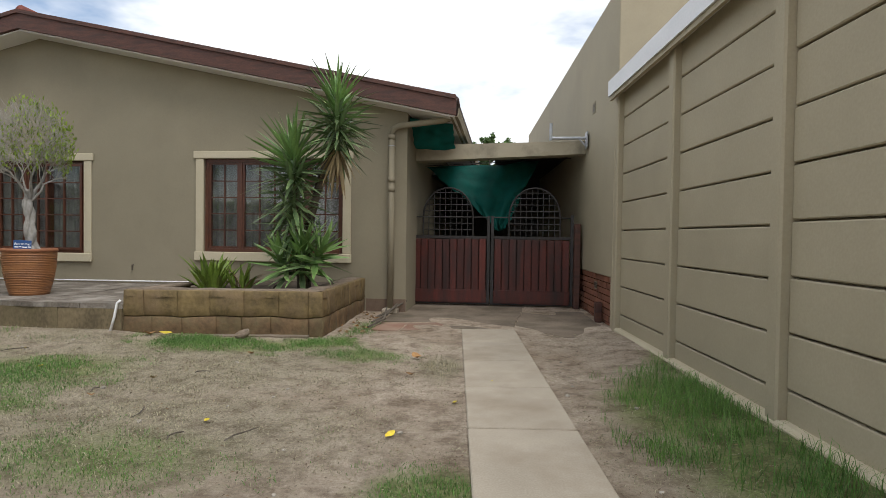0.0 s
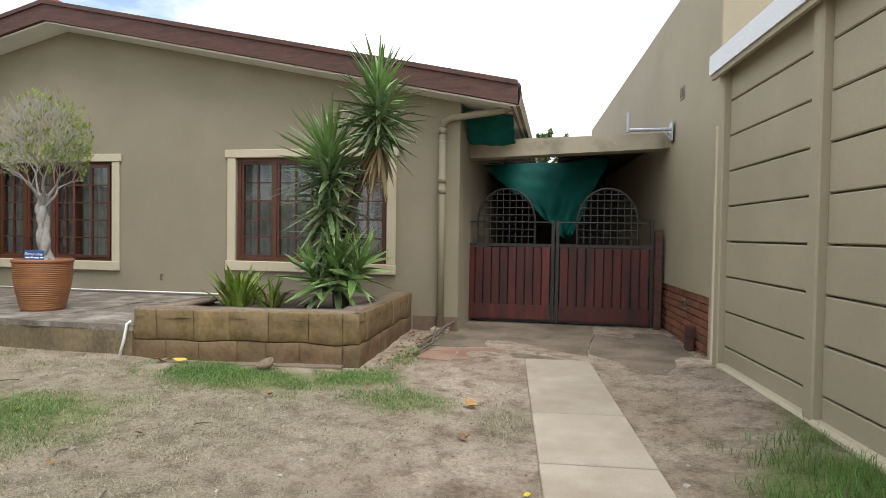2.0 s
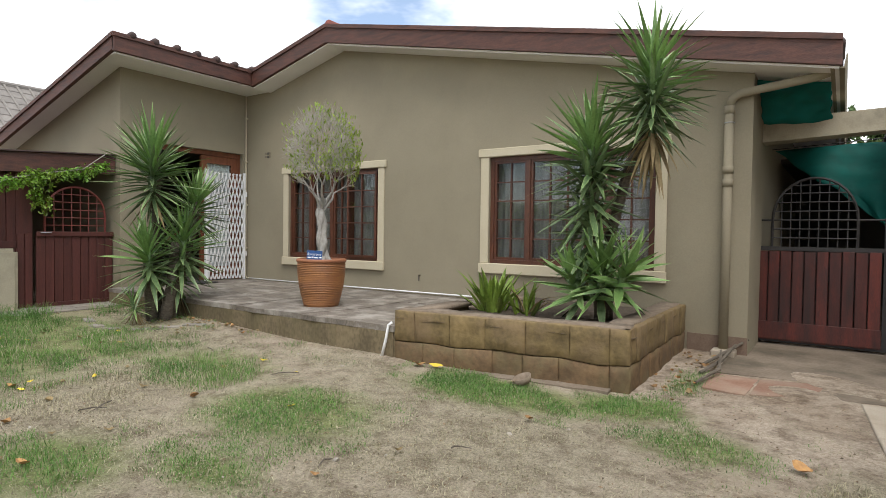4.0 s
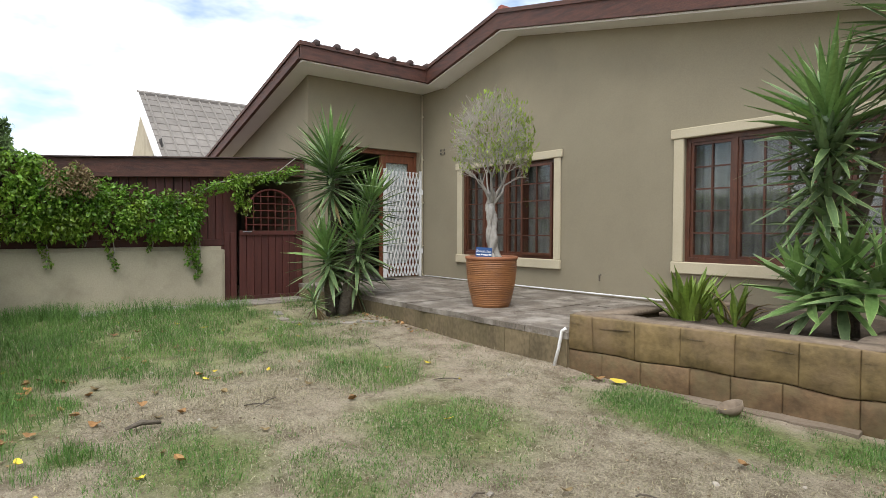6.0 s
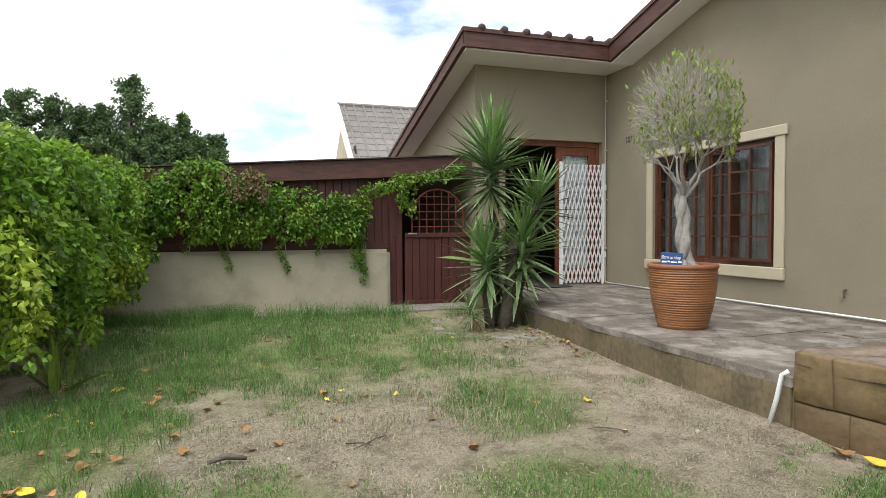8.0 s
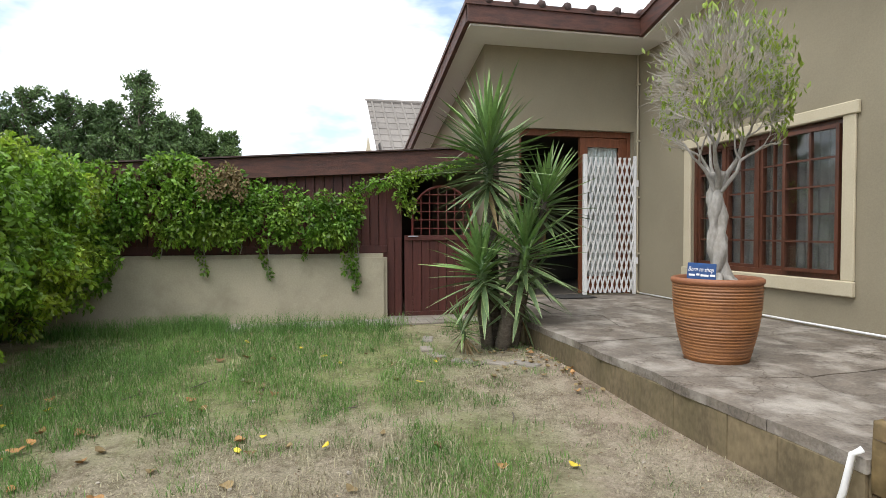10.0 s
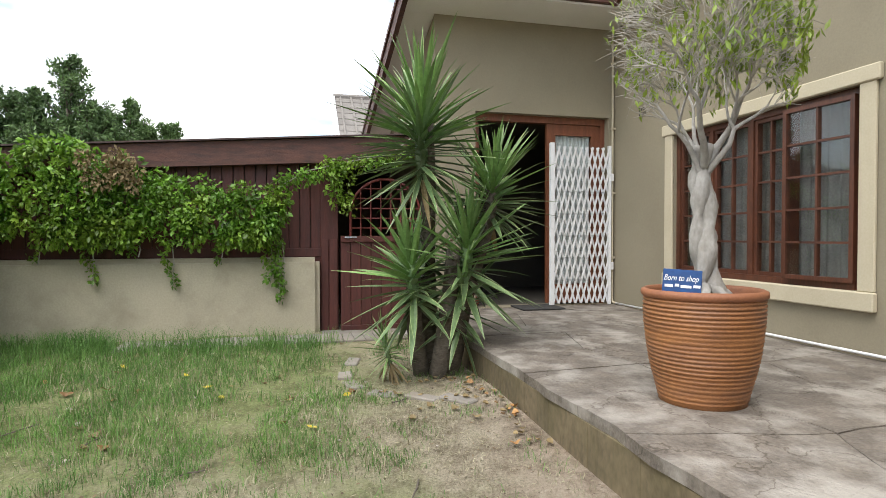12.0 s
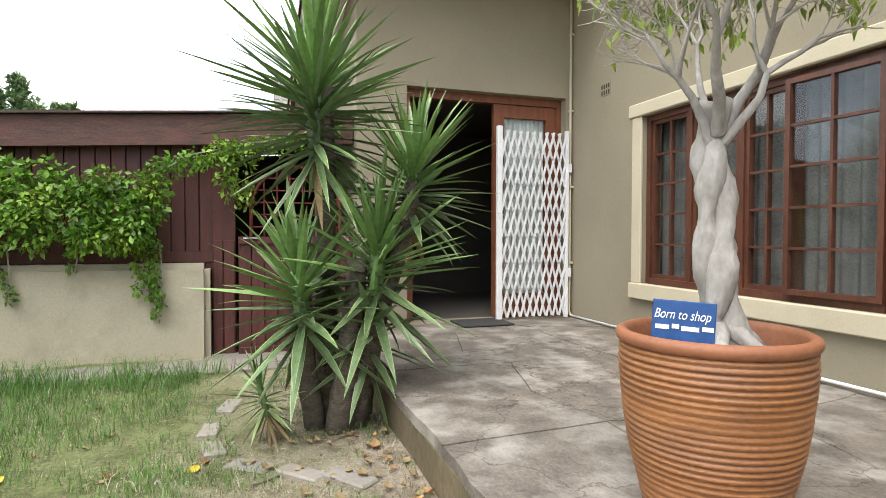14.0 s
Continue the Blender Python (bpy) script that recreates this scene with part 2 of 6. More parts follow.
# Near-black base puts the unlit interiors' shade into the colour.
ROOM_SHADE = material("room_paint", (0.07, 0.06, 0.05), (0.1, 0.09, 0.075), 3, 0.9, 0.03, 50)
FAR_TILE = material("grey_roof_tile", (0.15, 0.135, 0.12), (0.23, 0.21, 0.19), 3, 0.85, 0.1, 40, vary=0.1)
MAT_RUBBER = material("doormat", (0.02, 0.02, 0.02), (0.05, 0.048, 0.045), 20, 0.95, 0.3, 120)
RED_SLAB = material("red_apron_slab", (0.2, 0.105, 0.07), (0.28, 0.165, 0.115), 4, 0.9, 0.25, 50, vary=0.1, stain=(0.27, 0.22, 0.165), stain_scale=2, stain_amount=0.6)
LEAF_EDGE = material("yucca_margin", (0.24, 0.31, 0.11), (0.36, 0.42, 0.18), 3, 0.45, 0.0, 40, vary=0.2)
YELLOW = material("yellow_leaf", (0.5, 0.38, 0.02), (0.68, 0.53, 0.05), 10, 0.6, 0.05, 60, vary=0.2)
ORANGE = material("brown_leaf", (0.2, 0.105, 0.04), (0.38, 0.21, 0.075), 10, 0.7, 0.05, 60, vary=0.4)
CRUMB = material("leaf_crumbs", (0.1, 0.07, 0.042), (0.26, 0.18, 0.105), 9, 0.85, 0.0, 60, island=0.5)
PEBBLE = material("pebble", (0.25, 0.22, 0.18), (0.45, 0.41, 0.35), 14, 0.9, 0.1, 60, vary=0.25)
INK = material("white_ink", (0.8, 0.8, 0.8), (0.85, 0.85, 0.85), 10, 0.6, 0.0)

GLASS = bpy.data.materials.new("window_glass")
GLASS.use_nodes = True
_n, _l = GLASS.node_tree.nodes, GLASS.node_tree.links
_t = _n.new("ShaderNodeBsdfTransparent")
_t.inputs["Color"].default_value = (0.93, 0.95, 0.95, 1)
_g = _n.new("ShaderNodeBsdfGlossy")
_g.inputs["Roughness"].default_value = 0.02
_w = _n.new("ShaderNodeLayerWeight")
_p = _n.new("ShaderNodeMath")
_p.operation = 'POWER'
_p.inputs[1].default_value = 4.5
_f = _n.new("ShaderNodeMath")
_f.operation = 'MULTIPLY_ADD'
_f.inputs[1].default_value, _f.inputs[2].default_value = 0.7, 0.045
_l.new(_w.outputs["Facing"], _p.inputs[0])
_l.new(_p.outputs[0], _f.inputs[0])
_m = _n.new("ShaderNodeMixShader")
_l.new(_f.outputs[0], _m.inputs["Fac"])
_l.new(_t.outputs["BSDF"], _m.inputs[1])
_l.new(_g.outputs["BSDF"], _m.inputs[2])
_l.new(_m.outputs["Shader"], _n["Material Output"].inputs["Surface"])


# sand, thin turf and bare soil over the yard
def ground_material():
    m = bpy.data.materials.new("sandy_yard")
    m.use_nodes = True
    n, l = m.node_tree.nodes, m.node_tree.links
    b = n["Principled BSDF"]
    geo = n.new("ShaderNodeNewGeometry")

    def noise_of(scale, detail=6, rough=0.6):
        t = n.new("ShaderNodeTexNoise")
        t.inputs["Scale"].default_value = scale
        t.inputs["Detail"].default_value = detail
        t.inputs["Roughness"].default_value = rough
        l.new(geo.outputs["Position"], t.inputs["Vector"])
        return t.outputs["Fac"]

    def ramp_of(fac, p0, c0, p1, c1):
        r = n.new("ShaderNodeValToRGB")
        r.color_ramp.elements[0].position, r.color_ramp.elements[1].position = p0, p1
        r.color_ramp.elements[0].color, r.color_ramp.elements[1].color = (*c0, 1), (*c1, 1)
        l.new(fac, r.inputs["Fac"])
        return r.outputs["Color"]

    def mix(fac, a, bb):
        x = n.new("ShaderNodeMix")
        x.data_type = 'RGBA'
        l.new(fac, x.inputs["Factor"])
        l.new(a, x.inputs["A"])
        l.new(bb, x.inputs["B"])
        return x.outputs["Result"]

    def cover(name, fac):
        a = n.new("ShaderNodeAttribute")
        a.attribute_name = name
        s = n.new("ShaderNodeMath")
        s.operation = 'MULTIPLY_ADD'
        s.inputs[1].default_value = 1.5
        l.new(a.outputs["Fac"], s.inputs[0])
        o = n.new("ShaderNodeMath")
        o.operation = 'SUBTRACT'
        o.inputs[1].default_value = 0.62
        l.new(fac, o.inputs[0])
        l.new(o.outputs[0], s.inputs[2])
        return ramp_of(s.outputs[0], 0.1, (0, 0, 0), 0.75, (0.9, 0.9, 0.9))

    sand = ramp_of(noise_of(42, 7, 0.85), 0.32, (0.27, 0.215, 0.163), 0.64, (0.57, 0.49, 0.4))
    soil = ramp_of(noise_of(36, 7, 0.85), 0.34, (0.2, 0.15, 0.11), 0.66, (0.45, 0.37, 0.285))
    mat_c = ramp_of(noise_of(80, 5, 0.85), 0.34, (0.14, 0.12, 0.08), 0.65, (0.48, 0.43, 0.325))
    turf = ramp_of(noise_of(60, 4, 0.75), 0.3, (0.1, 0.135, 0.045), 0.7, (0.27, 0.31, 0.125))
    c = mix(ramp_of(noise_of(1.1, 8, 0.65), 0.44, (0, 0, 0), 0.62, (1, 1, 1)), sand, soil)
    c = mix(cover("mat", noise_of(9, 8, 0.75)), c, mat_c)
    c = mix(cover("turf", noise_of(7, 8, 0.75)), c, turf)
    worn = n.new("ShaderNodeMix")
    worn.data_type, worn.blend_type = 'RGBA', 'MULTIPLY'
    worn.inputs["Factor"].default_value = 1.0
    l.new(c, worn.inputs["A"])
    l.new(ramp_of(noise_of(5.5, 9, 0.72), 0.36, (0.6, 0.56, 0.52), 0.54, (1.12, 1.1, 1.08)), worn.inputs["B"])
    c = worn.outputs["Result"]
    specks = ramp_of(noise_of(70, 4, 0.7), 0.62, (0, 0, 0), 0.68, (0.8, 0.8, 0.8))
    dark = n.new("ShaderNodeRGB")
    dark.outputs[0].default_value = (0.1, 0.075, 0.05, 1)
    c = mix(specks, c, dark.outputs[0])
    l.new(c, b.inputs["Base Color"])
    b.inputs["Roughness"].default_value = 0.95
    b.inputs["Specular IOR Level"].default_value = 0.2
    bp = n.new("ShaderNodeBump")
    bp.inputs["Strength"].default_value = 0.9
    bp.inputs["Distance"].default_value = 0.035
    l.new(noise_of(34, 8, 0.8), bp.inputs["Height"])
    l.new(bp.outputs["Normal"], b.inputs["Normal"])
    return m


GROUND = ground_material()


# ---- mesh helpers ----
def mesh_of(bm, name, mat, smooth=False):
    me = bpy.data.meshes.new(name)
    bm.to_mesh(me)
    bm.free()
    if mat:
        me.materials.append(mat)
    if smooth:
        me.polygons.foreach_set("use_smooth", [True] * len(me.polygons))
    return me


def raw_mesh(name, verts, faces, mat, smooth=False):
    me = bpy.data.meshes.new(name)
    me.from_pydata([tuple(v) for v in verts], [], faces)
    me.materials.append(mat)
    if smooth:
        me.polygons.foreach_set("use_smooth", [True] * len(me.polygons))
    return me


def part(name, bm, mat, parent, label="", smooth=False):
    ob = new(name, mesh_of(bm, name, mat, smooth))
    ob.parent = parent
    if label:
        tagged(ob, label)
    return ob


def linked(name, me, parent, m=Matrix()):
    ob = new(name, me)
    ob.parent = parent
    ob.matrix_basis = m
    return ob


def thing(name, label, category, at=(0, 0, 0), group="", kind=""):
    ob = new(name)
    ob.empty_display_size = 0.1
    ob.location = at
    return tagged(ob, label, category, group, kind)


def solid(name, bm, mat, label, category, kind="", group="", smooth=False):
    return tagged(new(name, mesh_of(bm, name, mat, smooth)), label, category, group, kind)


def add_box(bm, x0, x1, y0, y1, z0, z1, bevel=0.0, m=None):
    vs = [bm.verts.new(p) for p in ((x0, y0, z0), (x1, y0, z0), (x1, y1, z0), (x0, y1, z0), (x0, y0, z1), (x1, y0, z1), (x1, y1, z1), (x0, y1, z1))]
    fs = [bm.faces.new([vs[i] for i in f]) for f in ((3, 2, 1, 0), (4, 5, 6, 7), (0, 1, 5, 4), (1, 2, 6, 5), (2, 3, 7, 6), (3, 0, 4, 7))]
    if m is not None:
        for v in vs:
            v.co = m @ v.co
    if bevel:
        es = list({e for f in fs for e in f.edges})
        bmesh.ops.bevel(bm, geom=es, offset=bevel, segments=1, affect='EDGES')
    return bm


def box(x0, x1, y0, y1, z0, z1, bevel=0.0, m=None):
    return add_box(bmesh.new(), x0, x1, y0, y1, z0, z1, bevel, m)


def add_prism(bm, profile, axis, a, b):
    """A closed outline of (u, v) pushed along an axis from a to b."""
    def at(u, v, w):
        return {"x": (w, u, v), "y": (u, w, v), "z": (u, v, w)}[axis]
    lo = [bm.verts.new(at(u, v, a)) for u, v in profile]
    hi = [bm.verts.new(at(u, v, b)) for u, v in profile]
    n = len(profile)
    bm.faces.new(lo)
    bm.faces.new(hi[::-1])
    for i in range(n):
        bm.faces.new((lo[i], hi[i], hi[(i + 1) % n], lo[(i + 1) % n]))
    bmesh.ops.recalc_face_normals(bm, faces=bm.faces[:])
    return bm


def add_tube(bm, points, radii, sides=8, caps=True):
    """A tapered tube through points."""
    pts = [Vector(p) for p in points]
    rings = []
    ref = Vector((0.31, 0.77, 0.55))
    for i, p in enumerate(pts):
        d = (pts[min(i + 1, len(pts) - 1)] - pts[max(i - 1, 0)]).normalized()
        u = d.cross(ref)
        if u.length < 0.05:
            u = d.cross(Vector((1, 0, 0)))
        u.normalize()
        v = d.cross(u)
        r = radii[i] if isinstance(radii, (list, tuple)) else radii
        rings.append([bm.verts.new(p + r * (math.cos(a) * u + math.sin(a) * v)) for a in (2 * math.pi * k / sides for k in range(sides))])
    for a, b in zip(rings, rings[1:]):
        for k in range(sides):
            bm.faces.new((a[k], a[(k + 1) % sides], b[(k + 1) % sides], b[k]))
    if caps:
        bm.faces.new(rings[0][::-1])
        bm.faces.new(rings[-1])
    return bm


def tube(points, radii, sides=8):
    return add_tube(bmesh.new(), points, radii, sides)


def add_lathe(bm, profile, sides=40, at=(0, 0, 0)):
    c = Vector(at)
    rings = [[bm.verts.new(c + Vector((r * math.cos(a), r * math.sin(a), z))) for a in (2 * math.pi * k / sides for k in range(sides))] for r, z in profile]
    for a, b in zip(rings, rings[1:]):
        for k in range(sides):
            bm.faces.new((a[k], a[(k + 1) % sides], b[(k + 1) % sides], b[k]))
    return bm


def leaf_cloud(name, centres, ways, sizes, mat, rng, aspect=0.45, fold=0.25):
    """Many small folded leaves as one mesh: base, two sides and a tip each."""
    n = len(centres)
    c, d = np.asarray(centres, float), np.asarray(ways, float)
    d /= np.linalg.norm(d, axis=1)[:, None] + 1e-9
    r = rng.normal(size=(n, 3))
    s = np.cross(d, r)
    s /= np.linalg.norm(s, axis=1)[:, None] + 1e-9
    up = np.cross(s, d)
    L = np.asarray(sizes, float)[:, None]
    v = np.empty((n, 4, 3))
    v[:, 0] = c - d * L * 0.5
    v[:, 1] = c + s * L * aspect * 0.5 + up * L * fold * 0.5
    v[:, 2] = c + d * L * 0.5
    v[:, 3] = c - s * L * aspect * 0.5 + up * L * fold * 0.5
    me = bpy.data.meshes.new(name)
    me.vertices.add(n * 4)
    me.vertices.foreach_set("co", v.ravel())
    idx = np.arange(n)[:, None] * 4 + np.array([0, 1, 2, 0, 2, 3])
    me.loops.add(n * 6)
    me.loops.foreach_set("vertex_index", idx.ravel().astype(np.int32))
    me.polygons.add(n * 2)
    me.polygons.foreach_set("loop_start", np.arange(n * 2, dtype=np.int32) * 3)
    me.update(calc_edges=True)
    me.materials.append(mat)
    return me


def smooth01(v):
    v = np.clip(v, 0, 1)
    return v * v * (3 - 2 * v)


def ground_z(x, y):
    """Height of the yard."""
    x, y = np.asarray(x, float), np.asarray(y, float)
    h = 0.09 * smooth01((-x - 4.3) / 3.0) + 0.05 * smooth01((x - 1.1) / 0.6) * smooth01((7.5 - y) / 1.5)
    h = h + 0.012 * np.sin(2.1 * x + 0.7 * y) * np.sin(1.7 * y - 0.6 * x) + 0.006 * np.sin(5.3 * x + 3.1 * y) * np.sin(4.7 * y)
    h = h + 0.05 * smooth01((y - 4.5) / 0.8) * smooth01((-x - 2.9) / 0.5) * smooth01((x + 6.6) / 0.8)
    near = smooth01((9 - np.abs(y - 4)) / 2) * smooth01((9 - np.abs(x + 3)) / 2)
    return h * near


# patches of turf in plan: centre, radii, strength and height of the blades
GREEN = [(-2.85, 3.95, 0.5, 0.4, 1.0, 0.045), (-2.0, 5.08, 0.65, 0.27, 1.0, 0.05), (-1.2, 5.3, 0.36, 0.27, 0.9, 0.05), (-0.68, 4.8, 0.34, 0.27, 0.6, 0.04),
         (-2.45, 3.15, 0.3, 0.18, 0.7, 0.04), (-4.35, 4.35, 0.7, 0.45, 0.6, 0.09), (-4.45, 1.75, 0.75, 0.45, 1.3, 0.14), (-3.52, 2.26, 0.09, 0.09, 1.2, 0.1),
         (-3.1, 2.75, 0.42, 0.3, 0.8, 0.055), (-2.45, 5.2, 0.3, 0.22, 0.7, 0.05), (-4.05, 4.2, 0.4, 0.3, 0.8, 0.08), (-5.4, 3.3, 0.75, 0.7, 0.55, 0.075),
         (-5.35, 4.1, 0.55, 0.45, 0.6, 0.07), (1.58, 3.6, 0.34, 0.55, 1.3, 0.15), (1.82, 2.6, 0.4, 0.5, 1.3, 0.15), (0.22, 2.36, 0.24, 0.2, 0.9, 0.04),
         (-1.3, 2.5, 0.6, 0.35, 0.5, 0.035), (-6.9, 2.9, 1.7, 1.6, 1.1, 0.1), (-7.8, 2.9, 0.35, 1.7, 1.2, 0.24), (-6.0, 2.2, 1.0, 0.7, 0.95, 0.1), (1.72, 4.6, 0.1, 0.5, 0.6, 0.1), (-1.0, 6.2, 0.12, 0.5, 0.4, 0.05)]
MATS = [(-4.3, 3.7, 0.9, 0.6, 0.8), (0.03, 4.5, 0.15, 0.4, 1.0), (-2.2, 4.3, 1.6, 1.0, 0.85), (-1.5, 2.9, 1.2, 0.7, 0.8), (-3.6, 2.8, 1.6, 1.0, 0.75), (-5.4, 4.7, 1.2, 0.5, 0.85),
        (1.3, 2.8, 0.4, 0.9, 0.4), (-0.9, 4.9, 0.5, 0.4, 0.6), (-3.4, 5.0, 1.2, 0.35, 0.6), (-3.5, 3.5, 4.0, 1.8, 0.25)]


def cover(patches, x, y):
    total = np.zeros(np.shape(x))
    for p in patches:
        total = np.maximum(total, p[4] * np.exp(-(((x - p[0]) / p[2]) ** 2 + ((y - p[1]) / p[3]) ** 2) * 0.8))
    return total


# ---- ground ----
gx = np.concatenate([[-1500, -300, -80, -30, -16], np.arange(-11, 4.01, 0.08), [8, 20, 80, 300, 1500]])
gy = np.concatenate([[-1500, -300, -80, -20, -8], np.arange(-3, 9.01, 0.08), [14, 30, 80, 300, 1500]])
GX, GY = np.meshgrid(gx, gy)
GZ = ground_z(GX, GY)
gverts = np.stack([GX, GY, GZ], -1).reshape(-1, 3)
gw = len(gx)
gfaces = [(j * gw + i, j * gw + i + 1, (j + 1) * gw + i + 1, (j + 1) * gw + i) for j in range(len(gy) - 1) for i in range(gw - 1)]
ground = tagged(new("ground", raw_mesh("ground", gverts, gfaces, GROUND, True)), "bare sandy yard with dry turf and thin grass", "ground", kind="structure")
for layer, patches in (("turf", GREEN), ("mat", MATS)):
    at = ground.data.attributes.new(layer, 'FLOAT', 'POINT')
    at.data.foreach_set("value", np.clip(cover(patches, GX, GY), 0, 1).ravel().astype(np.float32))

# ---- house ----
FY, XC, WT = 7.56, -8.15, 0.22
RIDGE_X, RIDGE_Z = -5.95, 3.89
SLOPE_R, SLOPE_L = 0.205, 0.245


def roof_z(x):
    return RIDGE_Z - (x - RIDGE_X) * SLOPE_R if x > RIDGE_X else RIDGE_Z - (RIDGE_X - x) * SLOPE_L


def wall_top(x):
    if x <= XC:
        return roof_z(x) - 0.066
    return roof_z(x) - 0.225 if x > -7.5 else 3.285


HOUSE_R, HOUSE_L, HOUSE_BACK = -0.78, -13.0, 16.0
W1 = (-7.1, -5.28, 0.70, 1.97)
W2 = (-3.545, -1.625, 0.75, 2.0)


def gable_wall(x0, x1, y, y2, holes):
    """A wall in strips under the roof line, with through openings (x0, x1, z0, z1)."""
    bm = bmesh.new()
    cuts = sorted({x0, x1, *[c for c in (XC, -7.5, RIDGE_X) if x0 < c < x1], *[h[0] for h in holes], *[h[1] for h in holes]})
    for a, b in zip(cuts, cuts[1:]):
        spans = [h for h in holes if h[0] <= a and b <= h[1]]
        if spans:
            h = spans[0]
            add_prism(bm, [(a, 0.0), (b, 0.0), (b, h[2]), (a, h[2])], "y", y, y2)
            add_prism(bm, [(a, h[3]), (b, h[3]), (b, wall_top(b)), (a, wall_top(a))], "y", y, y2)
        else:
            add_prism(bm, [(a, -0.1), (b, -0.1), (b, wall_top(b)), (a, wall_top(a))], "y", y, y2)
    return bm


def wall_x(x0, x1, y0, y1, z0, z1, holes):
    """A wall along y with openings (y0, y1, z0, z1)."""
    bm = bmesh.new()
    cuts = sorted({y0, y1, *[h[0] for h in holes], *[h[1] for h in holes]})
    for a, b in zip(cuts, cuts[1:]):
        spans = [h for h in holes if h[0] <= a and b <= h[1]]
        if spans:
            h = spans[0]
            if h[2] > z0 + 0.01:
                add_box(bm, x0, x1, a, b, z0, h[2])
            add_box(bm, x0, x1, a, b, h[3], z1)
        else:
            add_box(bm, x0, x1, a, b, z0, z1)
    return bm


solid("wall_front", gable_wall(XC - WT, HOUSE_R, FY, FY + WT, [W1, W2]), WALL, "olive plastered gable wall of the house", "wall", "structure")
DOOR = (5.98, 7.5, 0.3, 2.33)
solid("wall_entry", wall_x(XC - WT, XC, 5.55, FY, -0.1, wall_top(XC), [DOOR]), WALL, "olive plastered wall with the recessed entrance", "wall", "structure")
solid("wall_wing", gable_wall(HOUSE_L, XC - WT, 5.55, 5.55 + WT, []), WALL, "olive plastered side wall of the wing", "wall", "structure")
solid("wall_side", box(HOUSE_R - WT, HOUSE_R, FY + WT, HOUSE_BACK, -0.1, wall_top(HOUSE_R) - 0.02), WALL, "olive plastered wall beside the carport", "wall", "structure")
solid("wall_back", gable_wall(HOUSE_L, HOUSE_R, HOUSE_BACK, HOUSE_BACK + WT, []), WALL, "plain back wall of the house", "wall", "structure")
solid("wall_far", box(HOUSE_L - WT, HOUSE_L, 5.55, HOUSE_BACK, -0.1, wall_top(HOUSE_L)), WALL, "plain outer wall of the wing", "wall", "structure")

solid("wall_plinth", box(-1.3, HOUSE_R + 0.003, FY - 0.006, FY - 0.001, -0.05, 0.17), MORTAR, "dark brown plinth at the foot of the house wall", "plinth", "structure")

# roof: two slopes, the left one cut back over the entrance
OV_Y, VERGE_X, WING_Y = 7.22, -7.55, 5.2
EAVE_X = -0.12


def roof_slab(x0, x1, y0, y1, lift, thick, bm=None):
    bm = bm or bmesh.new()
    return add_prism(bm, [(x0, roof_z(x0) + lift - thick), (x1, roof_z(x1) + lift - thick), (x1, roof_z(x1) + lift), (x0, roof_z(x0) + lift)], "y", y0, y1)


rb = roof_slab(RIDGE_X, EAVE_X, OV_Y + 0.03, HOUSE_BACK + 0.3, 0.03, 0.04)
roof_slab(VERGE_X, RIDGE_X, OV_Y + 0.03, HOUSE_BACK + 0.3, 0.03, 0.04, rb)
roof_slab(HOUSE_L - 0.4, VERGE_X, WING_Y + 0.03, HOUSE_BACK + 0.3, 0.03, 0.04, rb)
roof = solid("roof", rb, TILE, "dark tiled low pitched roof of the house", "roof", "structure")
part("ridge", tube([(RIDGE_X, OV_Y + 0.02, RIDGE_Z + 0.02), (RIDGE_X, HOUSE_BACK, RIDGE_Z + 0.02)], 0.085, 10), RIDGE, roof, "red half-round ridge tiles", True)
# rolls of the tile edge along the verge over the entrance
roll = mesh_of(tube([(-0.3, 0, -0.03), (0.03, 0, 0.012), (0.055, 0, 0.006)], [0.045, 0.05, 0.036], 10), "tile_roll", TILE, True)
for k in range(7):
    linked("tile_roll", roll, roof, pose(VERGE_X, WING_Y + 0.2 + k * 0.3, roof_z(VERGE_X) + 0.03))
for k in range(26):
    linked("tile_roll", roll, roof, Matrix.Translation((RIDGE_X + 0.3 + k * 0.22, OV_Y + 0.2, roof_z(RIDGE_X + 0.3 + k * 0.22) + 0.0)) @ pose(0, 0, 0, 0, 0, -90))

sf = roof_slab(RIDGE_X, EAVE_X - 0.02, OV_Y + 0.02, FY, -0.205, 0.03)
roof_slab(VERGE_X, RIDGE_X, OV_Y + 0.02, FY, -0.205, 0.03, sf)
roof_slab(HOUSE_L - 0.3, XC, WING_Y + 0.02, 5.55, -0.05, 0.02, sf)
roof_slab(HOUSE_R, EAVE_X - 0.02, FY, HOUSE_BACK, -0.205, 0.03, sf)
add_box(sf, XC, VERGE_X - 0.03, WING_Y + 0.02, FY, 3.28, 3.305)
solid("soffit", sf, SOFFIT, "pale grey boarded eaves soffit", "soffit", "structure")


def barge(x0, x1, y0, y1, deep=0.215):
    return add_prism(bmesh.new(), [(x0, roof_z(x0) - deep), (x1, roof_z(x1) - deep), (x1, roof_z(x1)), (x0, roof_z(x0))], "y", y0, y1)


def capping(x0, x1, y0, parent):
    part("capping_strip", add_prism(bmesh.new(), [(x0, roof_z(x0) - 0.02), (x1, roof_z(x1) - 0.02), (x1, roof_z(x1) + 0.03), (x0, roof_z(x0) + 0.03)], "y", y0 - 0.02, y0 - 0.002), BARGE, parent)


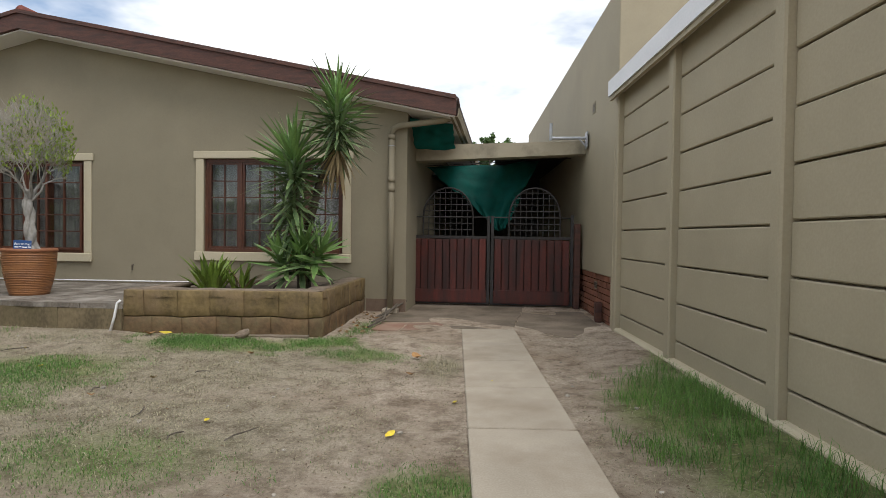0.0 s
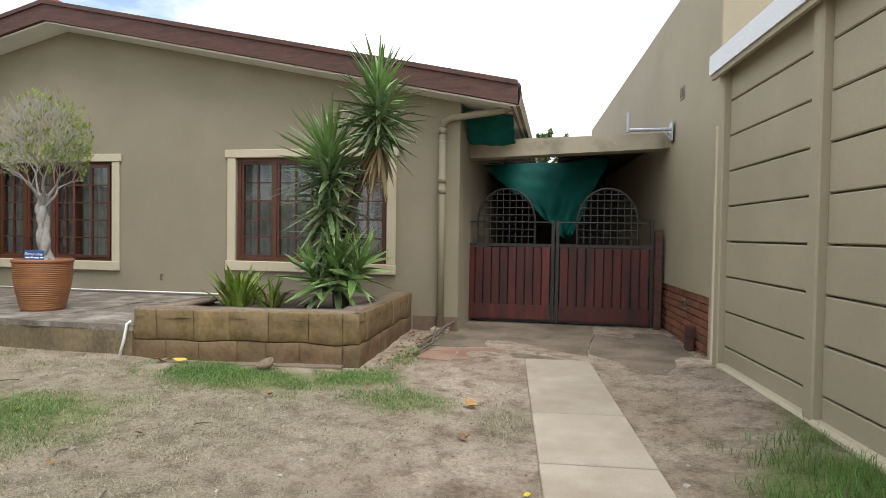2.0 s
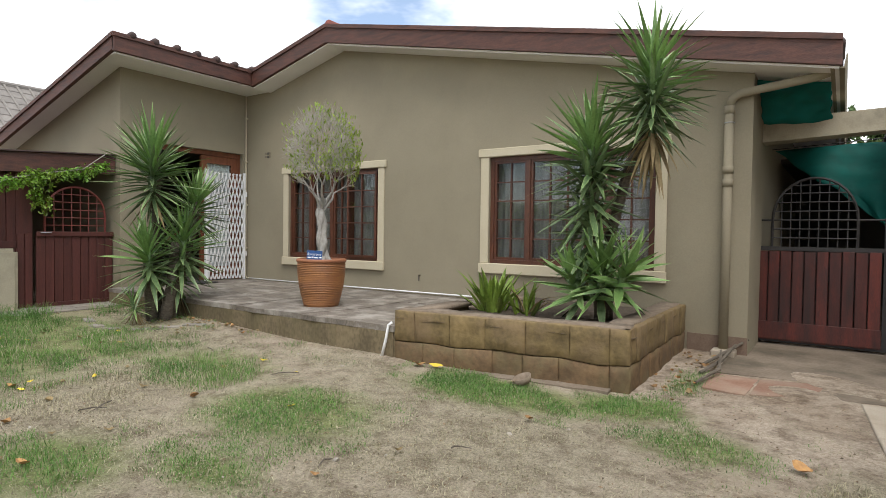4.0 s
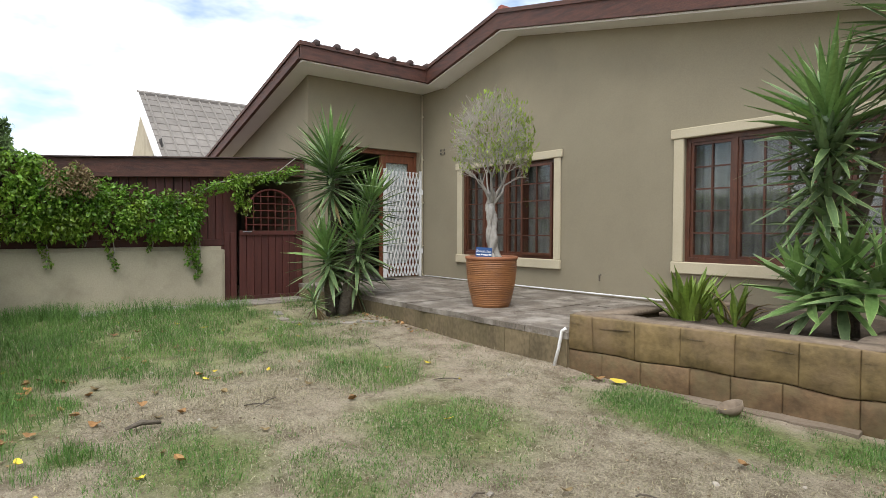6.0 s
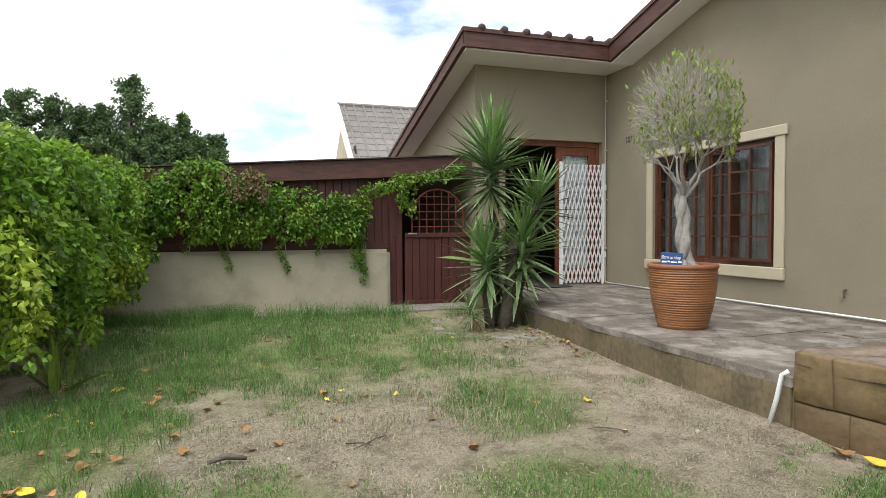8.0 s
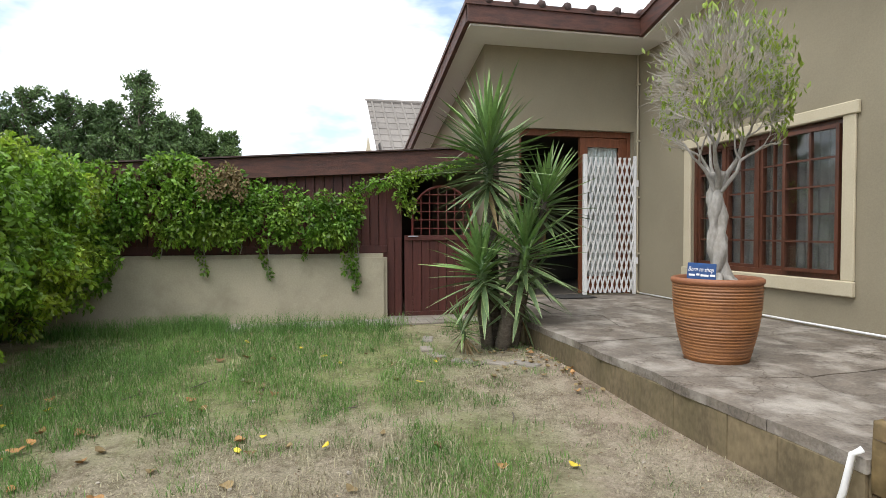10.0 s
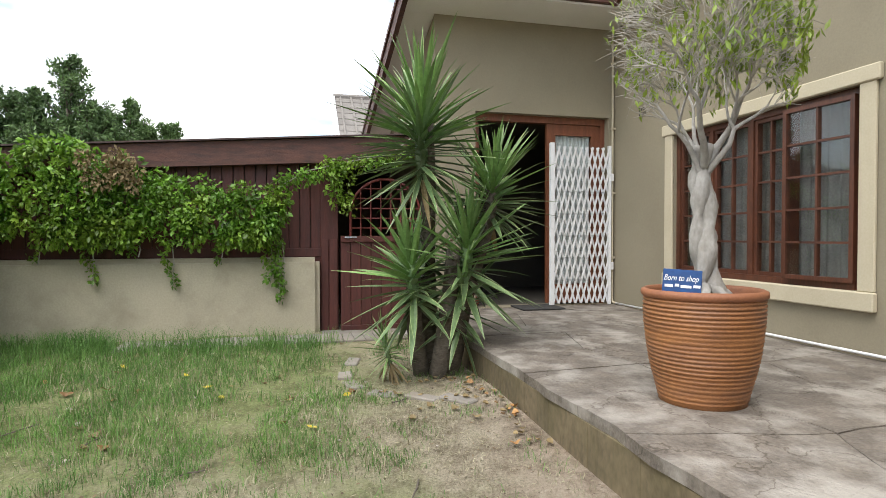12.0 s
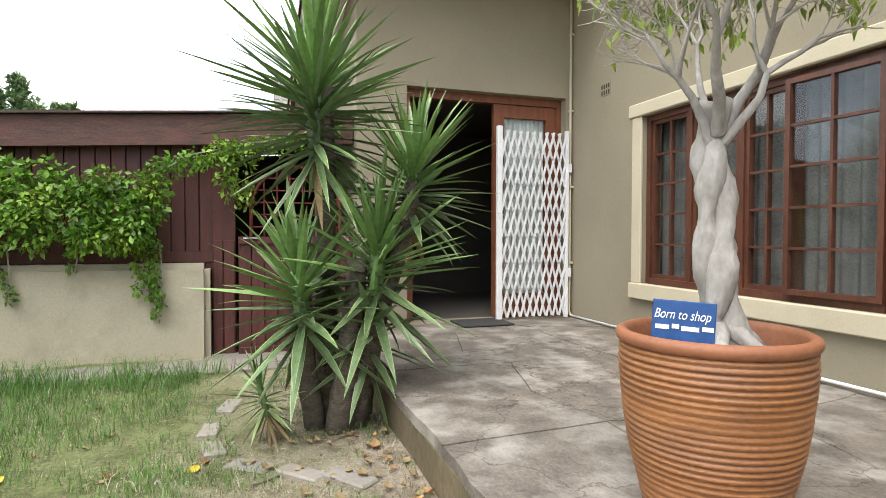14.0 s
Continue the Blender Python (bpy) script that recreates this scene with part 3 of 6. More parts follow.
capping(RIDGE_X, EAVE_X, OV_Y - 0.03, solid("barge_board_right", barge(RIDGE_X, EAVE_X, OV_Y - 0.03, OV_Y + 0.02), BARGE, "weathered brown wooden barge board under the roof edge", "barge board", "structure"))
capping(VERGE_X, RIDGE_X, OV_Y - 0.03, solid("barge_board_left", barge(VERGE_X, RIDGE_X, OV_Y - 0.03, OV_Y + 0.02), BARGE, "weathered brown wooden barge board under the roof edge", "barge board", "structure"))
capping(HOUSE_L - 0.3, VERGE_X, WING_Y - 0.03, solid("barge_board_wing", barge(HOUSE_L - 0.3, VERGE_X, WING_Y - 0.03, WING_Y + 0.02, 0.17), BARGE, "weathered brown wooden barge board of the wing", "barge board", "structure"))
vz = roof_z(VERGE_X)
vb = box(VERGE_X - 0.03, VERGE_X + 0.02, WING_Y - 0.03, OV_Y - 0.03, vz - 0.2, vz, 0.004)
vf = solid("verge_fascia", vb, BARGE, "brown wooden fascia over the entrance", "fascia", "structure")
part("capping_strip", box(VERGE_X + 0.022, VERGE_X + 0.04, WING_Y - 0.05, OV_Y - 0.032, vz - 0.02, vz + 0.03), BARGE, vf)

# rooms behind the openings, their shade put into the near-black base
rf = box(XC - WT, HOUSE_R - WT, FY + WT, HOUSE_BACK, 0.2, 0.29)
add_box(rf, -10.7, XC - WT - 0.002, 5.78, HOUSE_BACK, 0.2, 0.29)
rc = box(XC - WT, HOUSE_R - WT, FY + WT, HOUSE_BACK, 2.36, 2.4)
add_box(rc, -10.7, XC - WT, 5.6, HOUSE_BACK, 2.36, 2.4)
solid("room_floor", rf, ROOM_SHADE, "plain floor inside the house", "floor", "structure")
solid("room_ceiling", rc, ROOM_SHADE, "plain ceiling inside the house", "ceiling", "structure")
solid("room_wall", box(XC - WT, XC - 0.1, FY + WT, 12, 0.29, 2.36), ROOM_SHADE, "plain wall between the rooms", "wall", "structure")
# Added wall, not a known part: keeps sky light out of the hall.
solid("hall_wall", box(-10.7, -10.6, 5.78, 11.0, 0.29, 2.36), ROOM_SHADE, "plain end wall added to keep the hall dark", "wall", "structure")
solid("room_wall_back", box(HOUSE_L, HOUSE_R - WT, 11.0, 11.1, 0.29, 2.36), ROOM_SHADE, "plain wall behind the rooms", "wall", "structure")


# ---- windows ----
def surround(x0, x1, z0, z1, name):
    w, p = 0.11, 0.025
    t = tagged(new(name), "cream plaster band round a window", "window surround", kind="structure")
    part("head_band", box(x0 - w - 0.03, x1 + w + 0.03, FY - p - 0.012, FY - 0.001, z1, z1 + w - 0.01, 0.008), TRIM, t)
    part("side_band", box(x0 - w, x0, FY - p, FY - 0.001, z0, z1, 0.006), TRIM, t)
    part("side_band", box(x1, x1 + w, FY - p, FY - 0.001, z0, z1, 0.006), TRIM, t)
    part("sill_band", box(x0 - w - 0.01, x1 + w + 0.01, FY - p - 0.02, FY - 0.001, z0 - w - 0.01, z0, 0.008), TRIM, t)


def sash(parent, w, h, cols, rows, m, open_angle=0.0, hinge_right=True):
    """A glazed sash with bars and panes; m carries its lower left corner."""
    if open_angle:
        m = m @ Matrix.Translation((w, 0, 0)) @ pose(0, 0, 0, 0, 0, open_angle) @ Matrix.Translation((-w, 0, 0))
    s = 0.029
    bm = bmesh.new()
    add_box(bm, 0, s, -0.022, 0.022, 0, h)
    add_box(bm, w - s, w, -0.022, 0.022, 0, h)
    add_box(bm, s, w - s, -0.021, 0.021, 0, s)
    add_box(bm, s, w - s, -0.021, 0.021, h - s, h)
    fr = new("sash", mesh_of(bm, "sash", WOOD))
    fr.parent = parent
    fr.matrix_basis = m
    cw, rh = (w - 2 * s) / cols, (h - 2 * s) / rows
    for i in range(1, cols):
        x = s + cw * i
        part("glazing_bar", box(x - 0.0075, x + 0.0075, -0.017, 0.017, s, h - s), WOOD, fr)
    for j in range(1, rows):
        z = s + rh * j
        part("glazing_bar", box(s, w - s, -0.0155, 0.0155, z - 0.0075, z + 0.0075), WOOD, fr)
    pane = mesh_of(box(s, s + cw, -0.002, 0.002, s, s + rh), "pane", GLASS)
    for i in range(cols):
        for j in range(rows):
            p = linked("pane", pane, fr, Matrix.Translation((cw * i, 0, rh * j)) @ pose(0, 0, 0, random.uniform(-0.3, 0.3), 0, random.uniform(-0.3, 0.3)))
            p.visible_shadow = False


def window(name, x0, x1, z0, z1, sections, label):
    t = tagged(new(name), label, "window", kind="structure")
    y = FY + 0.07
    f = 0.045
    fb = bmesh.new()
    add_box(fb, x0, x0 + f, y - 0.04, y + 0.05, z0, z1)
    add_box(fb, x1 - f, x1, y - 0.04, y + 0.05, z0, z1)
    add_box(fb, x0 + f, x1 - f, y - 0.039, y + 0.049, z1 - f, z1)
    add_box(fb, x0 + f, x1 - f, y - 0.055, y + 0.05, z0, z0 + f)
    part("window_frame", fb, WOOD, t)
    inner = x1 - x0 - 2 * f
    x = x0 + f
    for k, (share, cols, ang) in enumerate(sections):
        w = inner * share
        if k:
            part("mullion", box(x - 0.022, x + 0.022, y - 0.037, y + 0.045, z0 + f, z1 - f), WOOD, t)
        a, b = (0.022 if k else 0), (0.022 if k < len(sections) - 1 else 0)
        yy = y - (0.052 if ang else 0.0)
        sash(t, w - a - b, z1 - z0 - 2 * f, cols, 5, Matrix.Translation((x + a, yy, z0 + f)), ang)
        x += w


def curtain(x0, x1, z0, z1, y, mat, label, folds=0.09, depth=0.02):
    n = int((x1 - x0) / 0.012)
    vs, fs = [], []
    for i in range(n + 1):
        x = x0 + (x1 - x0) * i / n
        yy = y + depth * math.sin(2 * math.pi * x / folds) + 0.6 * depth * math.sin(2 * math.pi * x / (folds * 2.7) + 1)
        vs += [(x, yy, z0), (x, yy + 0.3 * depth * math.sin(x * 23), z1), (x, yy + 0.004, z1), (x, yy + 0.004, z0)]
    for i in range(n):
        a, b = 4 * i, 4 * i + 4
        fs += [(a, b, b + 1, a + 1), (a + 2, b + 2, b + 3, a + 3)]
    return tagged(new("curtain", raw_mesh("curtain", vs, fs, mat, True)), label, "curtain")


surround(*W1, "window_trim_1")
surround(*W2, "window_trim_2")
window("window_1", *W1, [(0.235, 2, 0), (0.255, 2, 0), (0.2, 2, 0), (0.31, 2, 4.0)], "brown wooden window with small panes, one sash ajar")
window("window_2", *W2, [(0.245, 2, 0), (0.51, 4, 0), (0.245, 2, 0)], "brown wooden window with small panes, closed")
curtain(W1[0] + 0.004, W1[1] - 0.004, W1[2] + 0.001, W1[3] - 0.003, FY + 0.165, CURTAIN, "pale grey curtain hanging in folds behind the window", 0.11, 0.022)
curtain(W2[0] + 0.004, W2[1] - 0.004, W2[2] + 0.001, W2[3] - 0.003, FY + 0.165, CURTAIN, "pale grey net curtain behind the window", 0.13, 0.02)

# ---- entrance ----
entry = thing("front_door", "brown wooden glazed front door, one leaf open into the dark hall", "door", kind="structure")
jb = bmesh.new()
add_box(jb, XC - 0.17, XC - 0.09, DOOR[0], DOOR[0] + 0.05, 0.3, 2.33)
add_box(jb, XC - 0.17, XC - 0.09, DOOR[1] - 0.05, DOOR[1], 0.3, 2.33)
add_box(jb, XC - 0.17, XC - 0.09, DOOR[0] + 0.05, DOOR[1] - 0.05, 2.26, 2.33)
part("door_frame", jb, DOOR_WOOD, entry)
ly0, ly1 = 6.82, 7.45
lb = bmesh.new()
add_box(lb, XC - 0.155, XC - 0.105, ly0, ly0 + 0.1, 0.32, 2.255)
add_box(lb, XC - 0.155, XC - 0.105, ly1 - 0.1, ly1, 0.32, 2.255)
add_box(lb, XC - 0.154, XC - 0.106, ly0 + 0.1, ly1 - 0.1, 2.14, 2.255)
add_box(lb, XC - 0.154, XC - 0.106, ly0 + 0.1, ly1 - 0.1, 0.32, 0.52)
part("door_leaf", lb, DOOR_WOOD, entry)
pg = part("pane", box(XC - 0.133, XC - 0.129, ly0 + 0.1, ly1 - 0.1, 0.52, 2.14), GLASS, entry)
pg.visible_shadow = False
part("open_leaf", box(XC - 0.95, XC - 0.19, DOOR[0] + 0.06, DOOR[0] + 0.1, 0.32, 2.25, 0.004), DOOR_WOOD, entry)
part("door_handle", tube([(XC - 0.1, ly0 + 0.05, 1.25), (XC - 0.06, ly0 + 0.05, 1.25), (XC - 0.055, ly0 + 0.14, 1.25)], 0.009), GALV, entry)
ln = 44
lv, lf = [], []
for i in range(ln + 1):
    yy = ly0 + 0.1 + (ly1 - ly0 - 0.2) * i / ln
    xx = XC - 0.15 + 0.006 * math.sin(i * 1.4)
    lv += [(xx, yy, 0.4), (xx, yy, 2.2)]
    if i:
        lf.append((2 * i - 2, 2 * i, 2 * i + 1, 2 * i - 1))
tagged(new("lace_curtain", raw_mesh("lace_curtain", lv, lf, LACE, True)), "white lace curtain behind the door glass", "curtain")

grille = thing("security_gate", "white folding trellis security gate across the door", "security gate", (XC + 0.045, 0, 0.3))
g0, g1, gh = 6.8, 7.5, 1.7
part("post", box(-0.022, 0.022, g0 - 0.012, g0 + 0.034, 0.005, gh + 0.03, 0.003), WHITE_PAINT, grille)
part("post", box(-0.02, 0.02, g1 - 0.03, g1, 0.005, gh + 0.02, 0.003), WHITE_PAINT, grille)
for z in (0.42, 1.38):
    part("hinge", box(-0.025, 0.02, g1 + 0.001, g1 + 0.03, z - 0.04, z + 0.04, 0.003), WHITE_PAINT, grille)
nu = 10
step = (g1 - g0 - 0.05) / nu
cell = 0.235
dl = math.hypot(step, cell)
lat_a = mesh_of(box(0.012, 0.016, -0.0105, 0.0105, -0.012, dl + 0.012), "lattice_bar", WHITE_PAINT)
lat_b = mesh_of(box(-0.016, -0.012, -0.0105, 0.0105, -0.012, dl + 0.012), "lattice_bar", WHITE_PAINT)
ang = math.degrees(math.atan2(step, cell))
for i in range(nu):
    y = g0 + 0.025 + step * i
    for j in range(7):
        z = 0.04 + cell * j
        linked("lattice_bar", lat_a, grille, pose(0, y, z, -ang, 0, 0))
        linked("lattice_bar", lat_b, grille, pose(0, y + step, z, ang, 0, 0))
tagged(new("doormat", mesh_of(box(XC - 0.05, XC + 0.32, 6.38, 6.84, 0.3, 0.316, 0.006), "doormat", MAT_RUBBER)), "dark rubber doormat on the terrace", "doormat")

# ---- terrace ----
TZ, TY = 0.30, 5.4
tb = box(XC, -3.2, TY + 0.012, FY, -0.1, TZ - 0.012)
terrace = solid("terrace", tb, TERRACE_EDGE, "raised concrete terrace with a cracked worn surface", "terrace", "structure")
kerb = random.Random(6)
kx = XC + 0.02
while kx < -3.25:
    kw = min(kerb.uniform(0.28, 0.42), -3.21 - kx)
    part("kerb_stone", box(kx + 0.0012, kx + kw - 0.0012, TY - 0.01 + kerb.uniform(-0.002, 0.002), TY + 0.011, -0.08, TZ - 0.052, 0.003), TERRACE_EDGE, terrace)
    kx += kw

# ---- planter and plants ----
PL_A, PL_B, PL_C, PL_D = Vector((-3.2, 5.4)), Vector((-1.28, 5.66)), Vector((-1.32, FY)), Vector((-3.2, FY))
PL_TOP = 0.44
planter = thing("planter", "low raised planter of brown cast stone with mossy stains", "planter", (-2.3, 6.4, 0))


def planter_side(a, b, stones, t=0.2, z0=-0.06, seed=1, top=PL_TOP):
    """One side of the planter: a mortar core with two courses of stones and a rough cap."""
    rng = random.Random(seed)
    d = (b - a)
    length = d.length
    m = Matrix.Translation((a.x - 2.3 * -1, a.y - 6.4, 0)) @ pose(0, 0, 0, 0, 0, math.degrees(math.atan2(d.y, d.x)))
    part("core", box(0.03, length - 0.03, 0.022, t, z0, top - 0.012, 0, m), JOINT, planter)
    courses = ((z0, 0.18), (0.184, top))
    for c, (za, zb) in enumerate(courses):
        x = 0.0
        k = 0
        while x < length - 0.02:
            w = min(stones * rng.uniform(0.8, 1.2), length - x)
            if c and k == 0:
                w *= 0.6
            if length - x - w < 0.1:
                w = length - x
            bm = bmesh.new()
            us = [0.0008, 0.007] + [w * f for f in (0.2, 0.4, 0.6, 0.8)] + [w - 0.007, w - 0.0008]
            hz = zb - za
            ws = [0.001, 0.008, hz * 0.35, hz * 0.65, hz - 0.012, hz - 0.003]
            proud = rng.uniform(-0.004, 0.004)
            rows = []
            for b, wz in enumerate(ws):
                row = []
                for a, u in enumerate(us):
                    q = Vector((x + u, 0, za + wz))
                    q.z += 0.03 * noise.noise(Vector(((q.x) * 2.6, seed, 1.0))) * (1 if (b >= 3) != bool(c) else (0 if c and b >= 3 else 0.2))
                    q.x += 0.006 * noise.noise(Vector((k, q.z * 5, seed)))
                    edge = a in (0, len(us) - 1) or b in (0, len(ws) - 1)
                    q.y = proud + 0.02 * noise.noise(q * 6 + Vector((seed, 0, 0))) + (0.007 if edge else 0)
                    row.append(bm.verts.new(m @ q))
                rows.append(row)
            for ra_, rb_ in zip(rows, rows[1:]):
                for a in range(len(us) - 1):
                    bm.faces.new((ra_[a], ra_[a + 1], rb_[a + 1], rb_[a]))
            ring = rows[0] + [r_[-1] for r_ in rows[1:]] + rows[-1][-2::-1] + [r_[0] for r_ in rows[-2:0:-1]]
            inward = (m.to_3x3() @ Vector((0, 0.08, 0)))
            back = [bm.verts.new(v.co + inward) for v in ring]
            for a in range(len(ring)):
                bm.faces.new((ring[(a + 1) % len(ring)], ring[a], back[a], back[(a + 1) % len(ring)]))
            part("stone", bm, STONE if c else STONE_LOW, planter, smooth=True)
            x += w
            k += 1
    bm = bmesh.new()
    add_box(bm, 0.01, length - 0.01, 0.05, t + 0.03, top - 0.03, top + 0.004)
    bmesh.ops.subdivide_edges(bm, edges=[e for e in bm.edges if e.calc_length() > 1], cuts=24)
    for v in bm.verts:
        v.co.z += 0.012 * noise.noise(v.co * 6)
        v.co.y += 0.015 * noise.noise(v.co * 5 + Vector((3, 1, 0)))
        v.co = m @ v.co
    part("cap", bm, CAPSTONE, planter, "weathered grey top of the planter wall", True)


planter_side(PL_A, PL_B, 0.31, seed=3)
planter_side(PL_B, PL_C, 0.34, seed=8)
fd = PL_B - PL_A
fm = Matrix.Translation((PL_A.x + 2.3, PL_A.y - 6.4, 0)) @ pose(0, 0, 0, 0, 0, math.degrees(math.atan2(fd.y, fd.x)))
ft = bmesh.new()
fr = [(0.25 + 0.06 * i, -0.1 - 0.05 * noise.noise(Vector((i * 0.35, 2, 0)))) for i in range(27)]
add_prism(ft, fr + [(1.81, 0.03), (0.25, 0.03)], "z", -0.05, 0.012)
bmesh.ops.transform(ft, matrix=fm, verts=ft.verts[:])
part("footing", ft, APRON, planter, "pale broken concrete footing")
planter_side(Vector((-3.2, 6.3)), PL_A + Vector((0, 0.07)), 0.4, seed=5)
planter_side(PL_D, Vector((-3.2, 6.305)), 0.4, seed=6, top=0.385)
sb = bmesh.new()
bmesh.ops.create_grid(sb, x_segments=24, y_segments=24, size=0.5)
for v in sb.verts:
    u, w = v.co.x + 0.5, v.co.y + 0.5
    lo, hi = PL_A.lerp(PL_B, u), PL_D.lerp(PL_C, u)
    p = lo.lerp(hi, w)
    v.co = Vector((p.x + 2.3, p.y - 6.4, 0.37 + 0.025 * noise.noise(Vector((p.x * 4, p.y * 4, 0)))))
part("soil", sb, SOIL, planter, "dark soil with litter", True)


def sword_leaf(name, length, width, droop, mat, fold=0.3, segs=5, margin=None):
    """A sword leaf along +x from the origin, bending down by droop degrees at the tip, folded along its midrib, with thickness and margins."""
    vs, fs, edges = [], [], []
    x = z = 0.0
    for i in range(segs + 1):
        s = i / segs
        w = width * (0.55 + 1.1 * s if s < 0.3 else 0.88 * (1 - ((s - 0.3) / 0.7) ** 1.6) + 0.02) * 0.5
        e = max(w - 0.0028, w * 0.5)
        a = -radians(droop) * s * s
        vs += [(x, -w, z + w * fold), (x, -e, z + e * fold), (x, 0, z), (x, e, z + e * fold), (x, w, z + w * fold), (x, 0, z - 0.004 * (1 - s))]
        x += length / segs * math.cos(a)
        z += length / segs * math.sin(a)
    for i in range(segs):
        a, b = 6 * i, 6 * i + 6
        fs += [(a + k, b + k, b + k + 1, a + k + 1) for k in range(4)] + [(a + 5, b + 5, b, a), (a + 4, b + 4, b + 5, a + 5)]
        edges += [1, 0, 0, 1, 0, 0]
    me = raw_mesh(name, vs, fs, mat)
    if margin:
        me.materials.append(margin)
        me.polygons.foreach_set("material_index", edges)
    return me


def yucca_head(plant, at, axis, length, count, spread, seed, width=0.045, old=0.5, dry=0.0):
    """A rosette: a core and its sword leaves, from upright inner ones to hanging outer ones (spread: the widest angle from the axis)."""
    rng = random.Random(seed)
    axis = Vector(axis).normalized()
    q = Vector((0, 0, 1)).rotation_difference(axis).to_matrix().to_4x4()
    at = Vector(at)
    hang = max(0.0, (spread - 90) / 90)
    stalk = (0.44 + 0.4 * hang) * length
    core = part("crown", tube([at - axis * stalk, at - axis * stalk * 0.5, at, at + axis * 0.05], [length * f for f in (0.06, 0.085, 0.075, 0.02)], 8), YUCCA_OLD, plant, "rosette of stiff sword-shaped leaves")
    sets = {}
    for key, mat in (("new", YUCCA), ("old", YUCCA_OLD), ("dry", DRY)):
        sets[key] = [sword_leaf("leaf", length * f, width * g, d, mat, margin=None if key == "dry" else LEAF_EDGE) for f, g, d in ((1, 1, 3), (0.92, 1.05, 9), (1.06, 0.95, 6), (0.85, 1.0, 18))]
    for i in range(count):
        s = (i + 0.5) / count
        polar = 6 + spread * s ** 0.85 + rng.uniform(-8, 8)
        az = i * 137.508 + rng.uniform(-12, 12)
        age = "dry" if s > 1 - dry else ("old" if s > 1 - old else "new")
        base = at - axis * stalk * s
        m = Matrix.Translation(base) @ q @ pose(0, 0, 0, 0, 0, az) @ pose(0, 0, 0, 0, -(90 - polar), 0) @ pose(0.02, 0, 0, rng.uniform(-25, 25), 0, 0)
        size = (0.88 + 0.12 * min(1, s * 4)) * rng.uniform(0.85, 1.1)
        linked("leaf", rng.choice(sets[age]), core, m @ Matrix.Scale(size, 4))
    return core


def yucca_trunk(plant, points, radii):
    bm = tube(points, radii, 10)
    bmesh.ops.subdivide_edges(bm, edges=bm.edges[:], cuts=1, use_grid_fill=True)
    for v in bm.verts:
        v.co += 0.01 * noise.noise_vector(v.co * 14)
    part("trunk", bm, YUCCA_BARK, plant, "rough grey-brown trunk", True)


yp = thing("yucca", "tall branched yucca with spiky green rosettes in the planter", "yucca", group="yuccas")
yucca_trunk(yp, [(-1.75, 6.42, 0.36), (-1.8, 6.42, 0.9), (-1.85, 6.4, 1.4), (-1.87, 6.4, 1.82)], [0.06, 0.05, 0.045, 0.04])
yucca_trunk(yp, [(-1.74, 6.5, 0.36), (-1.78, 6.6, 1.0), (-1.62, 6.58, 1.6), (-1.4, 6.46, 2.1), (-1.37, 6.42, 2.4)], [0.055, 0.047, 0.042, 0.038, 0.034])
yucca_head(yp, (-1.37, 6.4, 2.5), (0.02, 0, 1), 0.52, 96, 132, 1, 0.05, 0.35, 0.0)
yucca_head(yp, (-1.37, 6.42, 2.28), (0, 0, 1), 0.5, 100, 168, 2, 0.05, 0.9, 0.25)
yucca_head(yp, (-1.87, 6.4, 1.9), (-0.05, 0, 1), 0.56, 106, 115, 3, 0.063, 0.4)
yucca_head(yp, (-1.87, 6.4, 1.6), (0, 0, 1), 0.48, 85, 150, 4, 0.060, 0.9)
yucca_head(yp, (-1.86, 6.4, 1.25), (0, 0, 1), 0.42, 70, 158, 5, 0.057, 0.95, 0.06)
yucca_head(yp, (-1.72, 6.3, 0.82), (0.1, -0.2, 1), 0.46, 46, 112, 6, 0.085, 0.1)
yucca_head(yp, (-1.95, 6.25, 0.74), (-0.3, -0.3, 1), 0.42, 31, 110, 7, 0.080, 0.1)
yucca_head(yp, (-1.5, 6.3, 0.84), (0.5, -0.1, 1), 0.42, 31, 108, 8, 0.080, 0.1)

ye = thing("yucca", "clump of three yuccas with spiky rosettes beside the terrace", "yucca", group="yuccas")
yucca_trunk(ye, [(-6.45, 5.12, 0.0), (-6.5, 5.1, 0.7), (-6.45, 5.1, 1.3), (-6.4, 5.08, 1.9)], [0.075, 0.06, 0.05, 0.045])
yucca_trunk(ye, [(-6.38, 5.2, 0.0), (-6.3, 5.32, 0.6), (-6.35, 5.5, 1.1), (-6.4, 5.57, 1.42)], [0.085, 0.06, 0.05, 0.04])
yucca_trunk(ye, [(-6.33, 5.14, 0.0), (-6.26, 5.18, 0.45), (-6.28, 5.24, 0.95)], [0.08, 0.06, 0.045])
yucca_trunk(ye, [(-6.42, 5.05, 0.0), (-6.35, 4.98, 0.4), (-6.35, 4.96, 0.8)], [0.06, 0.055, 0.045])
yucca_head(ye, (-6.4, 5.04, 1.93), (0, -0.02, 1), 0.62, 84, 92, 11, 0.052, 0.1)
yucca_head(ye, (-6.4, 5.04, 1.8), (0, 0, 1), 0.56, 90, 132, 12, 0.05, 0.9, 0.02)
yucca_head(ye, (-6.4, 5.57, 1.46), (0.05, 0.1, 1), 0.5, 100, 122, 13, 0.05, 0.45, 0.02)
yucca_head(ye, (-6.28, 5.34, 1.02), (0.08, 0.05, 1), 0.53, 92, 128, 14, 0.056, 0.45)
yucca_head(ye, (-6.33, 4.94, 0.88), (-0.05, -0.12, 1), 0.5, 84, 128, 15, 0.056, 0.45)
